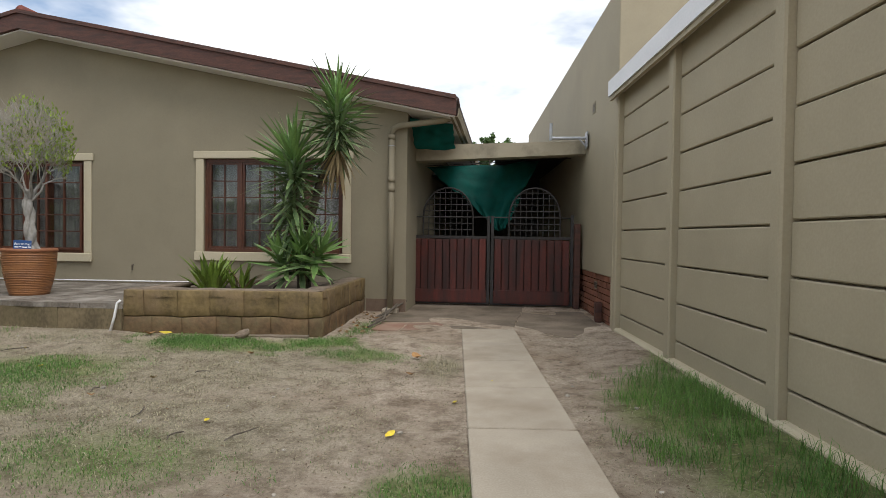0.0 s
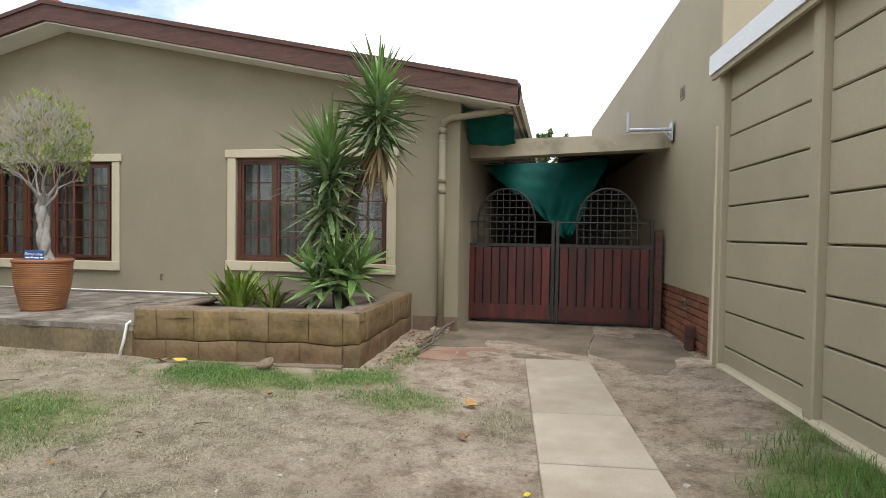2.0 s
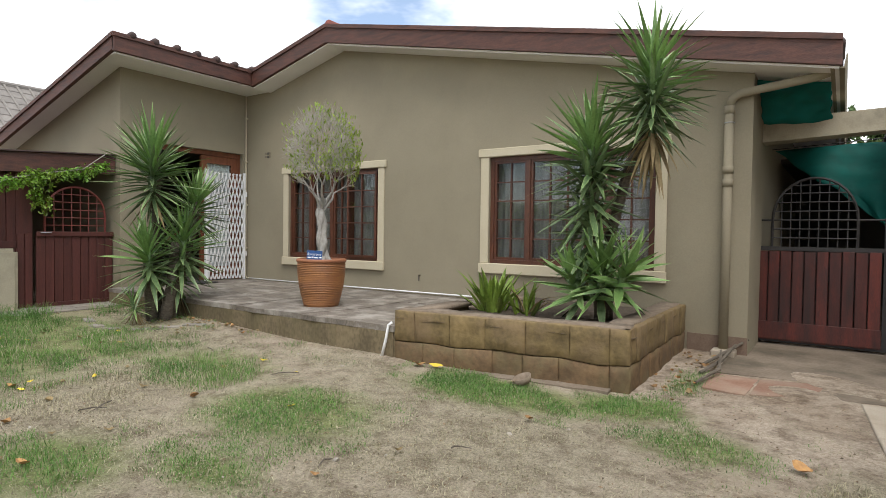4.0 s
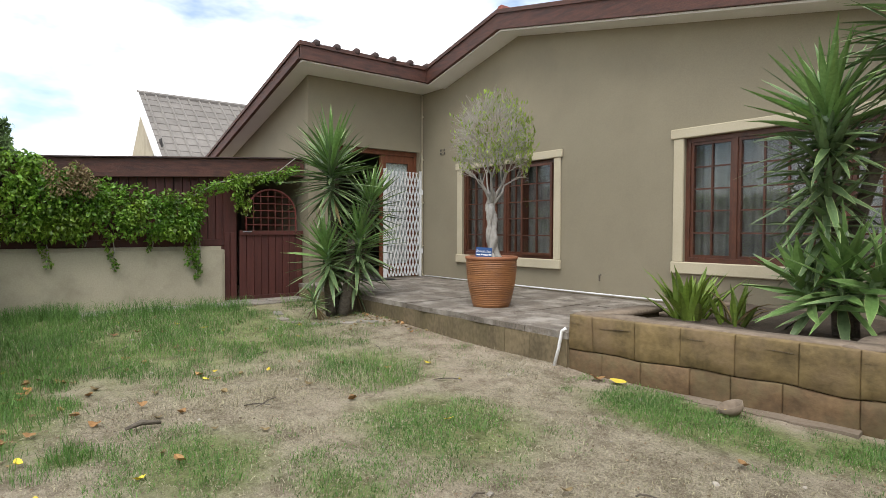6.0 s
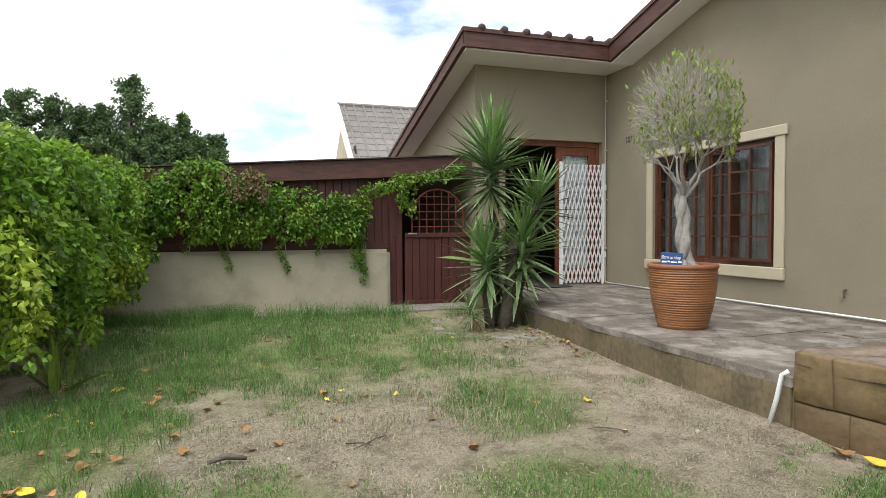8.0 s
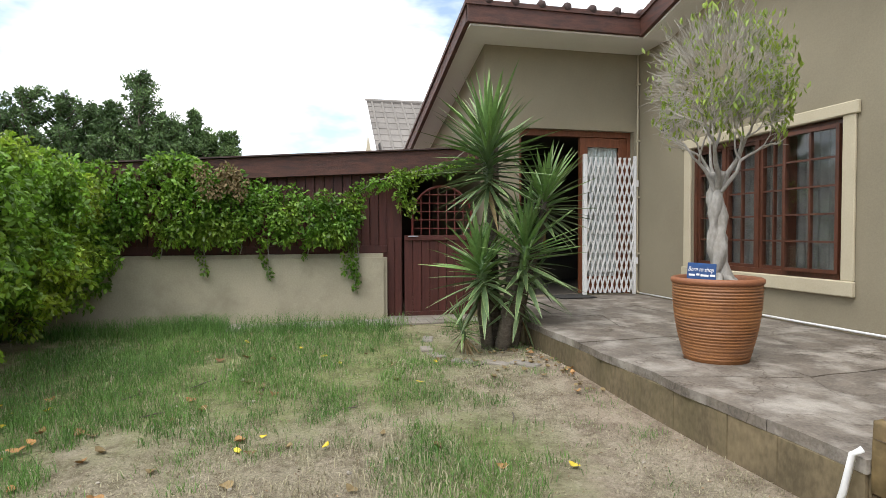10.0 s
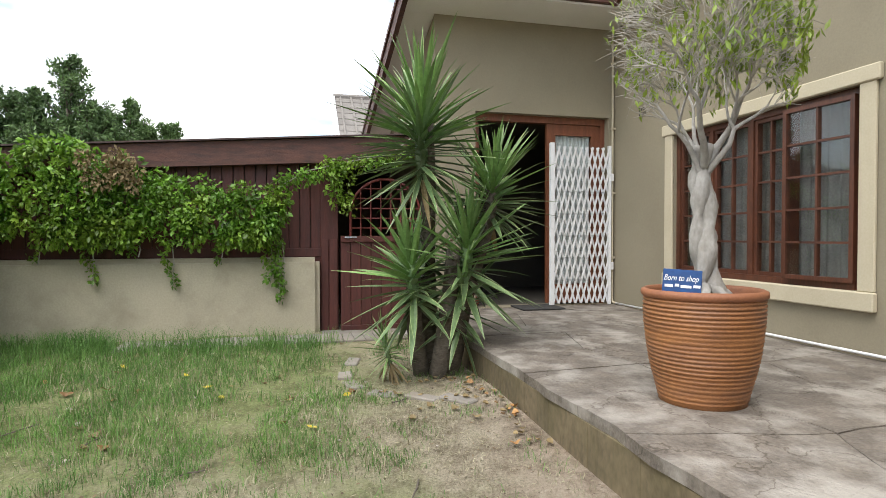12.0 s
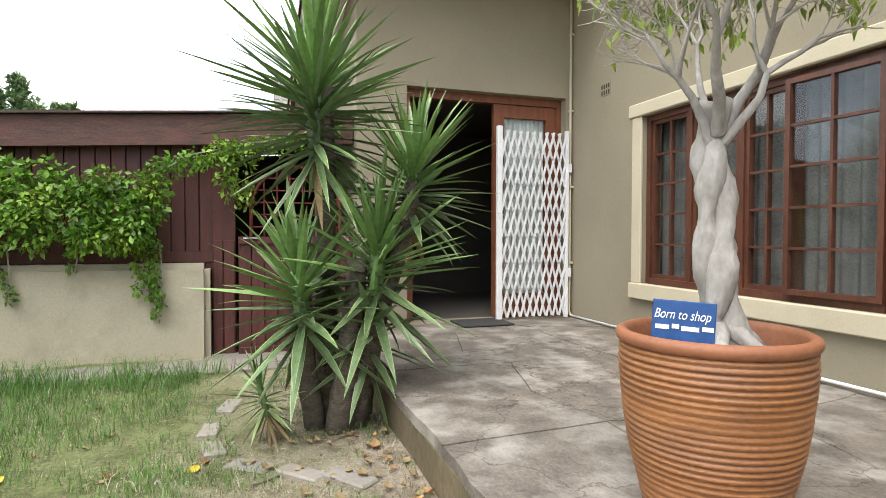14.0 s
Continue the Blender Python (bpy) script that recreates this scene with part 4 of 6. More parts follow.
yucca_head(ye, (-6.27, 5.3, 0.68), (0.1, 0.05, 1), 0.42, 34, 158, 16, 0.056, 0.95, 0.06)
yucca_head(ye, (-6.3, 4.76, 0.34), (-0.1, -0.25, 1), 0.22, 44, 165, 17, 0.02, 0.0, 0.25)


def strap_clump(at, count, height, width, seed, label, dry=0.0):
    rng = random.Random(seed)
    t = thing("strap_leaf_plant", label, "plant", at)
    fresh = [sword_leaf("leaf", height * f, width, d, SNAKE, 0.5) for f, d in ((1, 15), (0.85, 30), (1.1, 22))]
    dead = [sword_leaf("leaf", height * 0.9, width * 0.8, 80, DRY, 0.6)]
    for i in range(count):
        a = rng.uniform(0, 360)
        r = rng.uniform(0, 0.14)
        tilt = rng.uniform(52, 88) if rng.random() > 0.2 else rng.uniform(25, 50)
        me = rng.choice(dead if rng.random() < dry else fresh)
        m = Matrix.Translation((r * math.cos(radians(a)), r * math.sin(radians(a)), -0.02)) @ pose(0, 0, 0, 0, 0, a + rng.uniform(-40, 40)) @ pose(0, 0, 0, 0, -tilt, 0) @ Matrix.Scale(rng.uniform(0.7, 1.1), 4)
        linked("leaf", me, t, m)
    return t


strap_clump((-2.78, 6.33, 0.38), 52, 0.44, 0.08, 21, "green strap-leaved plant in the planter")
strap_clump((-2.46, 6.4, 0.38), 20, 0.38, 0.055, 22, "half-dry strap-leaved plant in the planter", 0.45)

# ---- pot with a bare ficus ----
PX, PY = -4.7, 5.975
pot = thing("plant_pot", "large ribbed terracotta pot standing on the terrace", "plant pot", (PX, PY, TZ))
prof = [(0.165, 0.0), (0.187, 0.0)]
ribs = 24
for k in range(ribs * 4 + 1):
    s = k / (ribs * 4)
    z = 0.015 + 0.455 * s
    r = 0.183 + 0.077 * math.sin(s * 1.62) ** 0.95 - 0.01 * s
    prof.append((r + 0.0065 * abs(math.sin(math.pi * k / 4)) ** 0.6 + 0.0015 * math.sin(k * 1.7), z + 0.0012 * math.sin(k * 2.3)))
part("body", add_lathe(bmesh.new(), prof, 72), TERRACOTTA, pot, "orange-brown terracotta with horizontal ribs", True)
part("rim", add_lathe(bmesh.new(), [(0.24, 0.466), (0.257, 0.469), (0.264, 0.477), (0.2665, 0.488), (0.2635, 0.5), (0.25, 0.507), (0.238, 0.503), (0.231, 0.488), (0.224, 0.42)], 72), RIM, pot, "rolled terracotta rim", True)
part("soil", add_lathe(bmesh.new(), [(0.001, 0.455), (0.12, 0.452), (0.227, 0.445)], 32), SOIL, pot, "dry soil", True)
tree = thing("ficus_tree", "small potted ficus with twisted pale trunk and sparse leaves", "tree", (PX, PY, TZ + 0.45))
rngt = random.Random(5)
for k in range(3):
    pts, rad = [], []
    for i in range(29):
        s = i / 28
        a = k * 2.094 + s * 4.2 + 0.4
        r = 0.031 * (1 - 0.35 * s) + 0.05 * max(0, 0.12 - s) * 6
        pts.append((r * math.cos(a) + 0.015 * math.sin(s * 6), r * math.sin(a), 0.7 * s))
        rad.append(0.037 * (1 - 0.25 * s - 0.5 * max(0, s - 0.8)) + 0.006 * math.sin(s * 19 + k))
    tbm = tube(pts, rad, 12)
    for v in tbm.verts:
        v.co += 0.011 * noise.noise_vector(v.co * 13 + Vector((k * 5, 0, 0))) + 0.004 * noise.noise_vector(v.co * 34)
    part("trunk", tbm, BARK, tree, "pale grey twisted stem with knots", True)
for k in range(7):
    a = k * 0.9 + 0.3
    part("root", tube([(0.05 * math.cos(a), 0.05 * math.sin(a), 0.06), (0.11 * math.cos(a), 0.11 * math.sin(a), 0.025), (0.17 * math.cos(a + 0.2), 0.17 * math.sin(a + 0.2), -0.01)], [0.035, 0.022, 0.008], 7), BARK, tree, "", True)
twigs = bmesh.new()
limbs = bmesh.new()
leaf_at, leaf_way = [], []
CROWN_C, CROWN_R = Vector((0, 0.0, 1.2)), 0.5


def grow(p, d, length, radius, depth):
    pts = [p]
    dd = d.copy()
    for i in range(3):
        dd = (dd + (0.36 if depth < 3 else 0.22) * Vector((rngt.uniform(-1, 1), rngt.uniform(-1, 1), rngt.uniform(-0.5, 0.9)))).normalized()
        pts.append(pts[-1] + dd * length / 3)
    add_tube(limbs if depth < 2 else twigs, pts, [radius, radius * 0.88, radius * 0.76, radius * 0.62], 8 if depth < 2 else (5 if depth < 3 else 3), False)
    end = pts[-1]
    off = end - CROWN_C
    if depth >= 6 or (off.length > CROWN_R and depth > 2):
        for _ in range(2):
            if rngt.random() < (0.4 if off.y > 0.05 else 0.16):
                leaf_at.append(end + Vector([rngt.uniform(-0.03, 0.03) for _ in range(3)]))
                leaf_way.append((rngt.uniform(-0.5, 0.5), rngt.uniform(-0.5, 0.5), -0.8))
        return
    for _ in range(3 if depth in (1, 2, 3, 4) else 2):
        nd = (dd + 0.75 * Vector((rngt.uniform(-1, 1), rngt.uniform(-1, 1), rngt.uniform(-0.45, 0.8))) + 0.25 * off.normalized()).normalized()
        start = pts[rngt.choice((2, 3, 3))]
        grow(start, nd, length * rngt.uniform(0.58, 0.82), max(radius * 0.58, 0.0018), depth + 1)


for k in range(6):
    a = k * 1.047 + 0.5
    tilt = (0.7, 0.25, 0.5, 0.38)[k % 4]
    grow(Vector((0.02 * math.cos(a), 0.02 * math.sin(a), 0.58 + 0.025 * (k % 4))), Vector((math.cos(a) * tilt, math.sin(a) * tilt, 0.9)).normalized(), (0.22, 0.3, 0.25, 0.28)[k % 4], (0.015, 0.02, 0.014, 0.012)[k % 4], 0)
for k in range(2300):
    o = Vector((rngt.gauss(0, 1), rngt.gauss(0, 1), rngt.gauss(0, 1))).normalized()
    if o.z < -0.55:
        continue
    p0 = CROWN_C + o * CROWN_R * rngt.uniform(0.55, 0.9)
    d0 = (o + 0.7 * Vector((rngt.uniform(-1, 1), rngt.uniform(-1, 1), rngt.uniform(-0.6, 1)))).normalized()
    p1 = p0 + d0 * rngt.uniform(0.07, 0.16)
    add_tube(twigs, [p0, (p0 + p1) / 2 + 0.012 * o, p1], [0.0019, 0.0015, 0.0009], 3, False)
    if rngt.random() < (0.5 if o.y > 0.25 else 0.17):
        for _ in range(2):
            leaf_at.append(p1 + Vector([rngt.uniform(-0.03, 0.03) for _ in range(3)]))
            leaf_way.append((rngt.uniform(-0.5, 0.5), rngt.uniform(-0.5, 0.5), -0.8))
for v in [*limbs.verts, *twigs.verts]:
    k = 1 - 0.2 * min(1, max(0, (v.co.z - 0.62) / 0.25))
    v.co.x, v.co.y = v.co.x * k, v.co.y * k
leaf_at = [Vector((p.x * 0.8, p.y * 0.8, p.z)) for p in leaf_at]
part("limb", limbs, BARK, tree, "pale grey limbs", True)
tagged(part("twig_tangle", twigs, TWIG, tree, "tangle of bare grey twigs"), kind="stuff")
rgn = np.random.default_rng(4)
lc = linked("foliage", leaf_cloud("foliage", leaf_at, leaf_way, rgn.uniform(0.03, 0.062, len(leaf_at)), FICUS, rgn, 0.36), tree)
tagged(lc, "sparse small yellow-green leaves", kind="stuff")

# small blue sign with white handwriting, leaning on the trunk
sign = thing("garden_sign", "small blue sign with white handwriting stuck in the pot", "sign")
sm = Matrix.Translation((-4.662, 5.832, 0.757)) @ pose(0, 0, 0, 0, 0, 50) @ pose(0, 0, 0, -6, 3, 0)
part("board", box(-0.08, 0.08, -0.005, 0.005, -0.035, 0.138, 0.002, sm), SIGN, sign)


def lettering(text, size, m, mat, parent):
    cu = bpy.data.curves.new("lettering", 'FONT')
    cu.body, cu.size, cu.extrude, cu.shear = text, size, 0.0004, 0.3
    tmp = new("lettering", cu)
    me = bpy.data.meshes.new_from_object(tmp.evaluated_get(bpy.context.evaluated_depsgraph_get()))
    bpy.data.objects.remove(tmp)
    me.materials.clear()
    me.materials.append(mat)
    ob = new("lettering", me)
    ob.parent = parent
    ob.matrix_basis = m
    return ob


lettering("Born to shop", 0.034, sm @ Matrix.Translation((-0.076, -0.0065, 0.088)) @ pose(0, 0, 0, 90, 0, 0) @ Matrix.Diagonal((0.78, 1.1, 1, 1)), INK, sign)
for x0, x1, z in ((-0.07, -0.035, 0.058), (-0.028, -0.01, 0.062), (-0.004, 0.04, 0.058), (0.048, 0.076, 0.061)):
    part("script_line", box(x0, x1, -0.0075, -0.0055, z, z + 0.012, 0, sm), INK, sign)

# ---- carport gate ----
GYY, GX0, GX1 = 8.45, -0.86, 1.46
bm = bmesh.new()
bl = [bm.verts.new(p) for p in ((-0.93, 8.3, 2.06), (1.62, 8.3, 2.165), (1.62, 8.56, 2.165), (-0.93, 8.56, 2.06), (-0.93, 8.3, 2.285), (1.62, 8.3, 2.345), (1.62, 8.56, 2.345), (-0.93, 8.56, 2.285))]
for f in ((3, 2, 1, 0), (4, 5, 6, 7), (0, 1, 5, 4), (1, 2, 6, 5), (2, 3, 7, 6), (3, 0, 4, 7)):
    bm.faces.new([bl[i] for i in f])
solid("carport_beam", bm, BEAM, "plastered concrete beam over the carport gate, mould stained", "beam", "structure")


def drive_gate(x0, x1, hinge_left, label):
    g = thing("driveway_gate", label, "gate", (0, GYY, 0), "pair of driveway gates")
    w = x1 - x0
    fb = bmesh.new()
    for a in (x0, x1 - 0.04):
        add_box(fb, a, a + 0.04, -0.02, 0.02, 0.03, 1.32 if (a == x0) == hinge_left else 1.3)
    for z in (0.03, 0.97):
        add_box(fb, x0 + 0.04, x1 - 0.04, -0.019, 0.019, z, z + 0.04)
    part("gate_frame", fb, IRON_AND_SHADE, g)
    n = 10
    pw = (w - 0.1) / n
    board = mesh_of(box(0.004, pw - 0.007, -0.036, -0.021, 0.05, 0.965, 0.003), "board", GATE_WOOD)
    for i in range(n):
        linked("board", board, g, Matrix.Translation((x0 + 0.05 + pw * i, random.uniform(-0.003, 0.003), random.uniform(-0.006, 0.006))))
    part("bottom_board", box(x0 + 0.045, x1 - 0.045, -0.05, -0.038, 0.06, 0.24, 0.003), GATE_WOOD, g, "dark red lower board")
    # Added sheet: its near-black base stands for the unlit space behind the boards.
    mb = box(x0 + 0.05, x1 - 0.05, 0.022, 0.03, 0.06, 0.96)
    part("backing", mb, IRON_AND_SHADE, g, "dark sheet added for the shade between the boards")
    cx, r = x0 + w * (0.47 if hinge_left else 0.53), 0.36
    arch = [(cx + r * math.cos(t), 0, 1.28 + (1.7 - 1.28) * math.sin(t)) for t in (math.pi * k / 16 for k in range(17))]
    part("arch", tube([(cx + r, 0, 1.0)] + arch + [(cx - r, 0, 1.0)], 0.014, 6), IRON_AND_SHADE, g)
    part("top_rail", tube([(x0 + 0.04, 0, 1.28), (x1 - 0.04, 0, 1.28)], 0.01, 6), IRON_AND_SHADE, g)
    for i in range(1, 9):
        x = cx - r + 2 * r * i / 9
        h = 1.28 + 0.42 * math.sqrt(max(0, 1 - ((x - cx) / r) ** 2))
        part("bar", tube([(x, 0.004, 1.0), (x, 0.004, h)], 0.007, 5), IRON_AND_SHADE, g)
    for z in (1.1, 1.19, 1.37, 1.46, 1.55, 1.63):
        hw = r if z < 1.28 else r * math.sqrt(max(0, 1 - ((z - 1.28) / 0.42) ** 2))
        part("bar", tube([(cx - hw, -0.004, z), (cx + hw, -0.004, z)], 0.007, 5), IRON_AND_SHADE, g)
    return g


drive_gate(GX0, 0.285, True, "dark red slatted driveway gate with arched iron grid, closed")
drive_gate(0.3, GX1, False, "dark red slatted driveway gate with arched iron grid, closed")
tagged(new("gate_post", mesh_of(box(GX1 + 0.005, GX1 + 0.09, 8.36, 8.46, 0, 1.2, 0.006), "gate_post", BARGE)), "dark wooden gate post against the neighbouring wall", "post")
tagged(new("gate_post", mesh_of(box(-0.93, -0.865, 8.4, 8.5, 0, 2.05, 0.006), "gate_post", BEAM)), "plastered pier beside the gate", "post")


def sheet(name, corners, sag, mat, label, nx=28, ny=20, fold=0.02, seed=0):
    """A hanging cloth between four corners, with sag and folds, 3 mm thick."""
    a, b, c, d = [Vector(p) for p in corners]
    vs, fs = [], []
    for j in range(ny + 1):
        v = j / ny
        for i in range(nx + 1):
            u = i / nx
            p = a.lerp(b, u).lerp(d.lerp(c, u), v)
            p = p + Vector((0, 0, -sag * 4 * u * (1 - u) * (0.4 + 0.6 * v)))
            p = p + fold * noise.noise_vector(Vector((u * 4 + seed, v * 7, seed))) + Vector((0, fold * math.sin(u * 15 + v * 9 + seed), 0))
            vs.append(p)
    w = nx + 1
    for j in range(ny):
        for i in range(nx):
            fs.append((j * w + i, j * w + i + 1, (j + 1) * w + i + 1, (j + 1) * w + i))
    ob = new(name, raw_mesh(name, vs, fs, mat, True))
    sol = ob.modifiers.new("thickness", 'SOLIDIFY')
    sol.thickness = 0.003
    return tagged(ob, label, "shade net")


sheet("shade_net", [(-0.76, 9.3, 2.11), (1.02, 9.3, 2.205), (0.5, 8.66, 1.14), (0.34, 8.66, 1.17)], 0.06, NET, "torn green shade net sagging behind the carport beam", fold=0.05)
sheet("shade_net", [(-0.765, 7.66, 2.55), (-0.2, 7.66, 2.46), (-0.19, 7.95, 2.18), (-0.74, 7.95, 2.2)], 0.02, NET, "green shade net fixed under the eaves", fold=0.015, seed=5)
# Added end wall; its near-black base holds the deep shade of the carport.
solid("carport_wall", box(-0.78, 1.6, 13.5, 13.7, 0, 2.31), ROOM_SHADE, "plain wall added to close the carport, shade in its colour", "wall", "structure")
# Added sheets block sky light; their near-black base stands in for shade.
solid("carport_roof", box(-0.75, 0.296, 10.0, 13.6, 2.03, 2.08), IRON_AND_SHADE, "dark low sheet added to shade the depth of the carport", "roof", "structure")
solid("carport_canopy", box(0.3, 1.5, 8.565, 13.6, 2.32, 2.36), IRON_AND_SHADE, "dark carport sheet added to shade the neighbouring wall", "roof", "structure")
solid("carport_rail", tube([(-0.79, 9.3, 2.115), (1.5, 9.3, 2.235)], 0.006, 6), IRON_AND_SHADE, "dark steel rail across the carport that holds the net", "rail", "structure")

# gutter and downpipe
gp = thing("downpipe", "olive painted downpipe on the corner of the house", "downpipe")
part("pipe", tube([(-0.97, 7.5, 0.03), (-0.97, 7.5, 2.3)], 0.04, 14), WALL, gp, "", True)
part("offset_pipe", tube([(-0.97, 7.5, 2.29), (-0.95, 7.5, 2.37), (-0.88, 7.49, 2.41), (-0.3, 7.46, 2.47), (-0.19, 7.45, 2.5)], 0.038, 12), WALL, gp, "", True)
for z in (1.6, 1.72, 2.27):
    part("collar", tube([(-0.97, 7.5, z - 0.035), (-0.97, 7.5, z + 0.035)], 0.047, 14), WALL, gp, "", True)
part("wire_strap", tube([(-0.97, 7.5, 2.15), (-0.97, 7.5, 2.156)], 0.046, 12), GALV, gp)
part("foot", box(-1.06, -0.86, 7.38, 7.55, 0.0, 0.06, 0.01), CONCRETE, gp, "small concrete pad")
gt = bmesh.new()
add_prism(gt, [(-0.2, 2.58), (-0.2, 2.47), (-0.1, 2.47), (-0.085, 2.58), (-0.095, 2.58), (-0.11, 2.48), (-0.19, 2.48), (-0.19, 2.58)], "y", 7.25, HOUSE_BACK)
tagged(new("gutter", mesh_of(gt, "gutter", WALL)), "olive painted eaves gutter along the side", "gutter")

# conduit in the corner and along the foot of the wall
cd = thing("conduit", "thin white conduit down the corner and along the wall foot", "conduit")
part("riser", tube([(XC + 0.03, FY - 0.03, wall_top(XC) - 0.02), (XC + 0.03, FY - 0.03, 0.36), (XC + 0.05, FY - 0.03, 0.325), (XC + 0.1, FY - 0.025, 0.32)], 0.0115, 8), TRIM, cd, "", True)
part("run", tube([(XC + 0.1, FY - 0.025, 0.32), (-5.6, FY - 0.025, 0.325), (-3.75, FY - 0.025, 0.335)], 0.0095, 8), WHITE_PAINT, cd, "", True)
for z in (0.8, 1.5, 2.2, 2.9):
    part("saddle", box(XC + 0.012, XC + 0.048, FY - 0.045, FY - 0.002, z, z + 0.02), TRIM, cd)

hose = thing("drain_pipe", "short white plastic pipe at the corner of the terrace", "pipe")
part("pipe", tube([(-3.215, 5.385, 0.335), (-3.23, 5.36, 0.315), (-3.255, 5.352, 0.18), (-3.3, 5.345, 0.012)], 0.0125, 8), WHITE_PAINT, hose, "", True)

for x, z in ((-4.56, 0.55),):
    tp = thing("wall_tap_stub", "small rusty pipe stub on the wall", "pipe stub")
    part("stub", tube([(x, FY, z), (x, FY - 0.03, z), (x + 0.003, FY - 0.032, z - 0.07)], 0.009, 8), YUCCA_BARK, tp)


def air_brick(name, m, cols, rows, w, h):
    t = thing(name, "small plastered air vent with slots in the wall", "air vent")
    part("plate", box(-w / 2, w / 2, -0.006, -0.001, 0, h, 0, m), WALL, t)
    slot = 0.5 * w / cols
    for i in range(cols):
        for j in range(rows):
            x = -w / 2 + w * (i + 0.5) / cols
            z = h * (j + 0.15) / rows
            # No hole is cut: a dark strip on the plate paints its shade.
            part("slot", box(x - slot / 2, x + slot / 2, -0.008, -0.0062, z, z + h * 0.7 / rows, 0, m), IRON_AND_SHADE, t)


air_brick("air_vent", Matrix.Translation((-7.6, FY, 2.24)), 4, 2, 0.13, 0.1)

# ---- fence of precast panels ----
FD = Vector((-0.085, 1, 0)).normalized()
FO = Vector((1.99, 3.31, 0))
NA = 3.59
FA = math.degrees(math.atan2(-FD.x, FD.y))
SP, PH = 1.5, 0.2885
FZ = -0.07
PANELS = 9
fence = thing("precast_fence", "olive painted precast concrete panel fence with posts", "fence", FO)
fence.rotation_euler = (0, 0, radians(FA))
for k in range(-4, 3):
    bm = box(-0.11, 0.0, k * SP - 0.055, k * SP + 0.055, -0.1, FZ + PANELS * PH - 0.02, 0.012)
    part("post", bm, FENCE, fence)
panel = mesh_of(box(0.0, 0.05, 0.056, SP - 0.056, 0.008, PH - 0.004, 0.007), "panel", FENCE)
for k in range(-4, 2):
    for j in range(PANELS):
        linked("panel", panel, fence, Matrix.Translation((-0.055 + random.uniform(-0.003, 0.003), k * SP, FZ + j * PH + (0.02 if k < 0 else 0))))
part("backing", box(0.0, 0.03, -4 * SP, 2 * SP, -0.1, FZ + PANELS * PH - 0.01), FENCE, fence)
part("footing", box(-0.12, -0.0, -4 * SP, 2 * SP - 0.06, -0.1, 0.085, 0.02), TRIM, fence, "rough pale concrete footing")
cb = box(-0.17, 0.06, -4 * SP, 2 * SP + 0.08, 2.51, 2.525)
add_box(cb, -0.185, -0.17, -4 * SP, 2 * SP + 0.08, 2.48, 2.64)
part("cap_flashing", cb, WHITE_METAL, fence, "white metal edge flashing")
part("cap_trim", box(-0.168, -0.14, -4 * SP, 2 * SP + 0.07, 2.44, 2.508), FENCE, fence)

# ---- neighbouring building on the boundary ----
nb = thing("neighbour_building", "olive plastered neighbouring building with brick plinth on the boundary", "building", (1.72, 6.62, 0))
nb.rotation_euler = (0, 0, radians(NA))
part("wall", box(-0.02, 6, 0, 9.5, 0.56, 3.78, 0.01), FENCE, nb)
part("wall_base", box(0.03, 6, 0.02, 9.4, -0.1, 0.57), MORTAR, nb)
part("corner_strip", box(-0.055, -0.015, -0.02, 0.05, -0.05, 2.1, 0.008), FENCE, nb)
brick = mesh_of(box(0.0, 0.05, 0.006, 0.226, 0.006, 0.072, 0.003), "brick", BRICK)
for r in range(8):
    for k in range(-1, 12):
        y0 = 0.02 + k * 0.232 + (0.116 if r % 2 else 0)
        if 0 <= y0 < 2.55:
            linked("brick", brick, nb, Matrix.Translation((0.004 + random.uniform(-0.003, 0.003), y0, -0.05 + r * 0.0765)))
air_m = Matrix.Translation((1.72, 6.62, 0)) @ pose(0, 0, 0, 0, 0, NA)
air_brick("air_vent", air_m @ Matrix.Translation((-0.021, 1.2, 2.62)) @ pose(0, 0, 0, 0, 0, -90), 3, 1, 0.17, 0.14)
air_brick("air_vent", air_m @ Matrix.Translation((0.0, 1.0, 0.36)) @ pose(0, 0, 0, 0, 0, -90), 4, 1, 0.14, 0.1)
br = thing("wall_bracket", "galvanised steel bracket bolted to the neighbouring wall", "bracket")
bx = 1.6
part("plate", box(bx - 0.03, bx - 0.018, 8.08, 8.26, 2.22, 2.44, 0.002), GALV, br)
part("arm", tube([(bx - 0.03, 8.17, 2.36), (bx - 0.5, 8.17, 2.36)], 0.02, 10), GALV, br)
part("upright", tube([(bx - 0.5, 8.17, 2.33), (bx - 0.5, 8.17, 2.56)], 0.022, 10), GALV, br)
part("brace", tube([(bx - 0.03, 8.17, 2.25), (bx - 0.12, 8.17, 2.35)], 0.012, 8), GALV, br)
tagged(new("timber_stub", mesh_of(box(1.58, 1.66, 7.15, 7.24, 0, 0.24, 0.008), "timber_stub", BARGE)), "dark weathered timber stub by the brick plinth", "post")

# ---- left boundary: low wall, slats, side gate ----
LX = -8.25
lw = box(LX - 0.2, LX, -3.0, 4.41, -0.1, 0.84)
bmesh.ops.bevel(lw, geom=lw.edges[:], offset=0.045, segments=4, affect='EDGES')
solid("low_wall", lw, LOW_WALL, "low cream plastered garden wall with rounded coping", "wall", "structure")
screen = thing("slat_screen", "dark red vertical slat screen above the low wall", "screen", (LX - 0.16, 0, 0))
slat = mesh_of(box(-0.012, 0.012, -0.049, 0.047, 0.78, 1.72, 0.003), "slat", SLAT_WOOD)
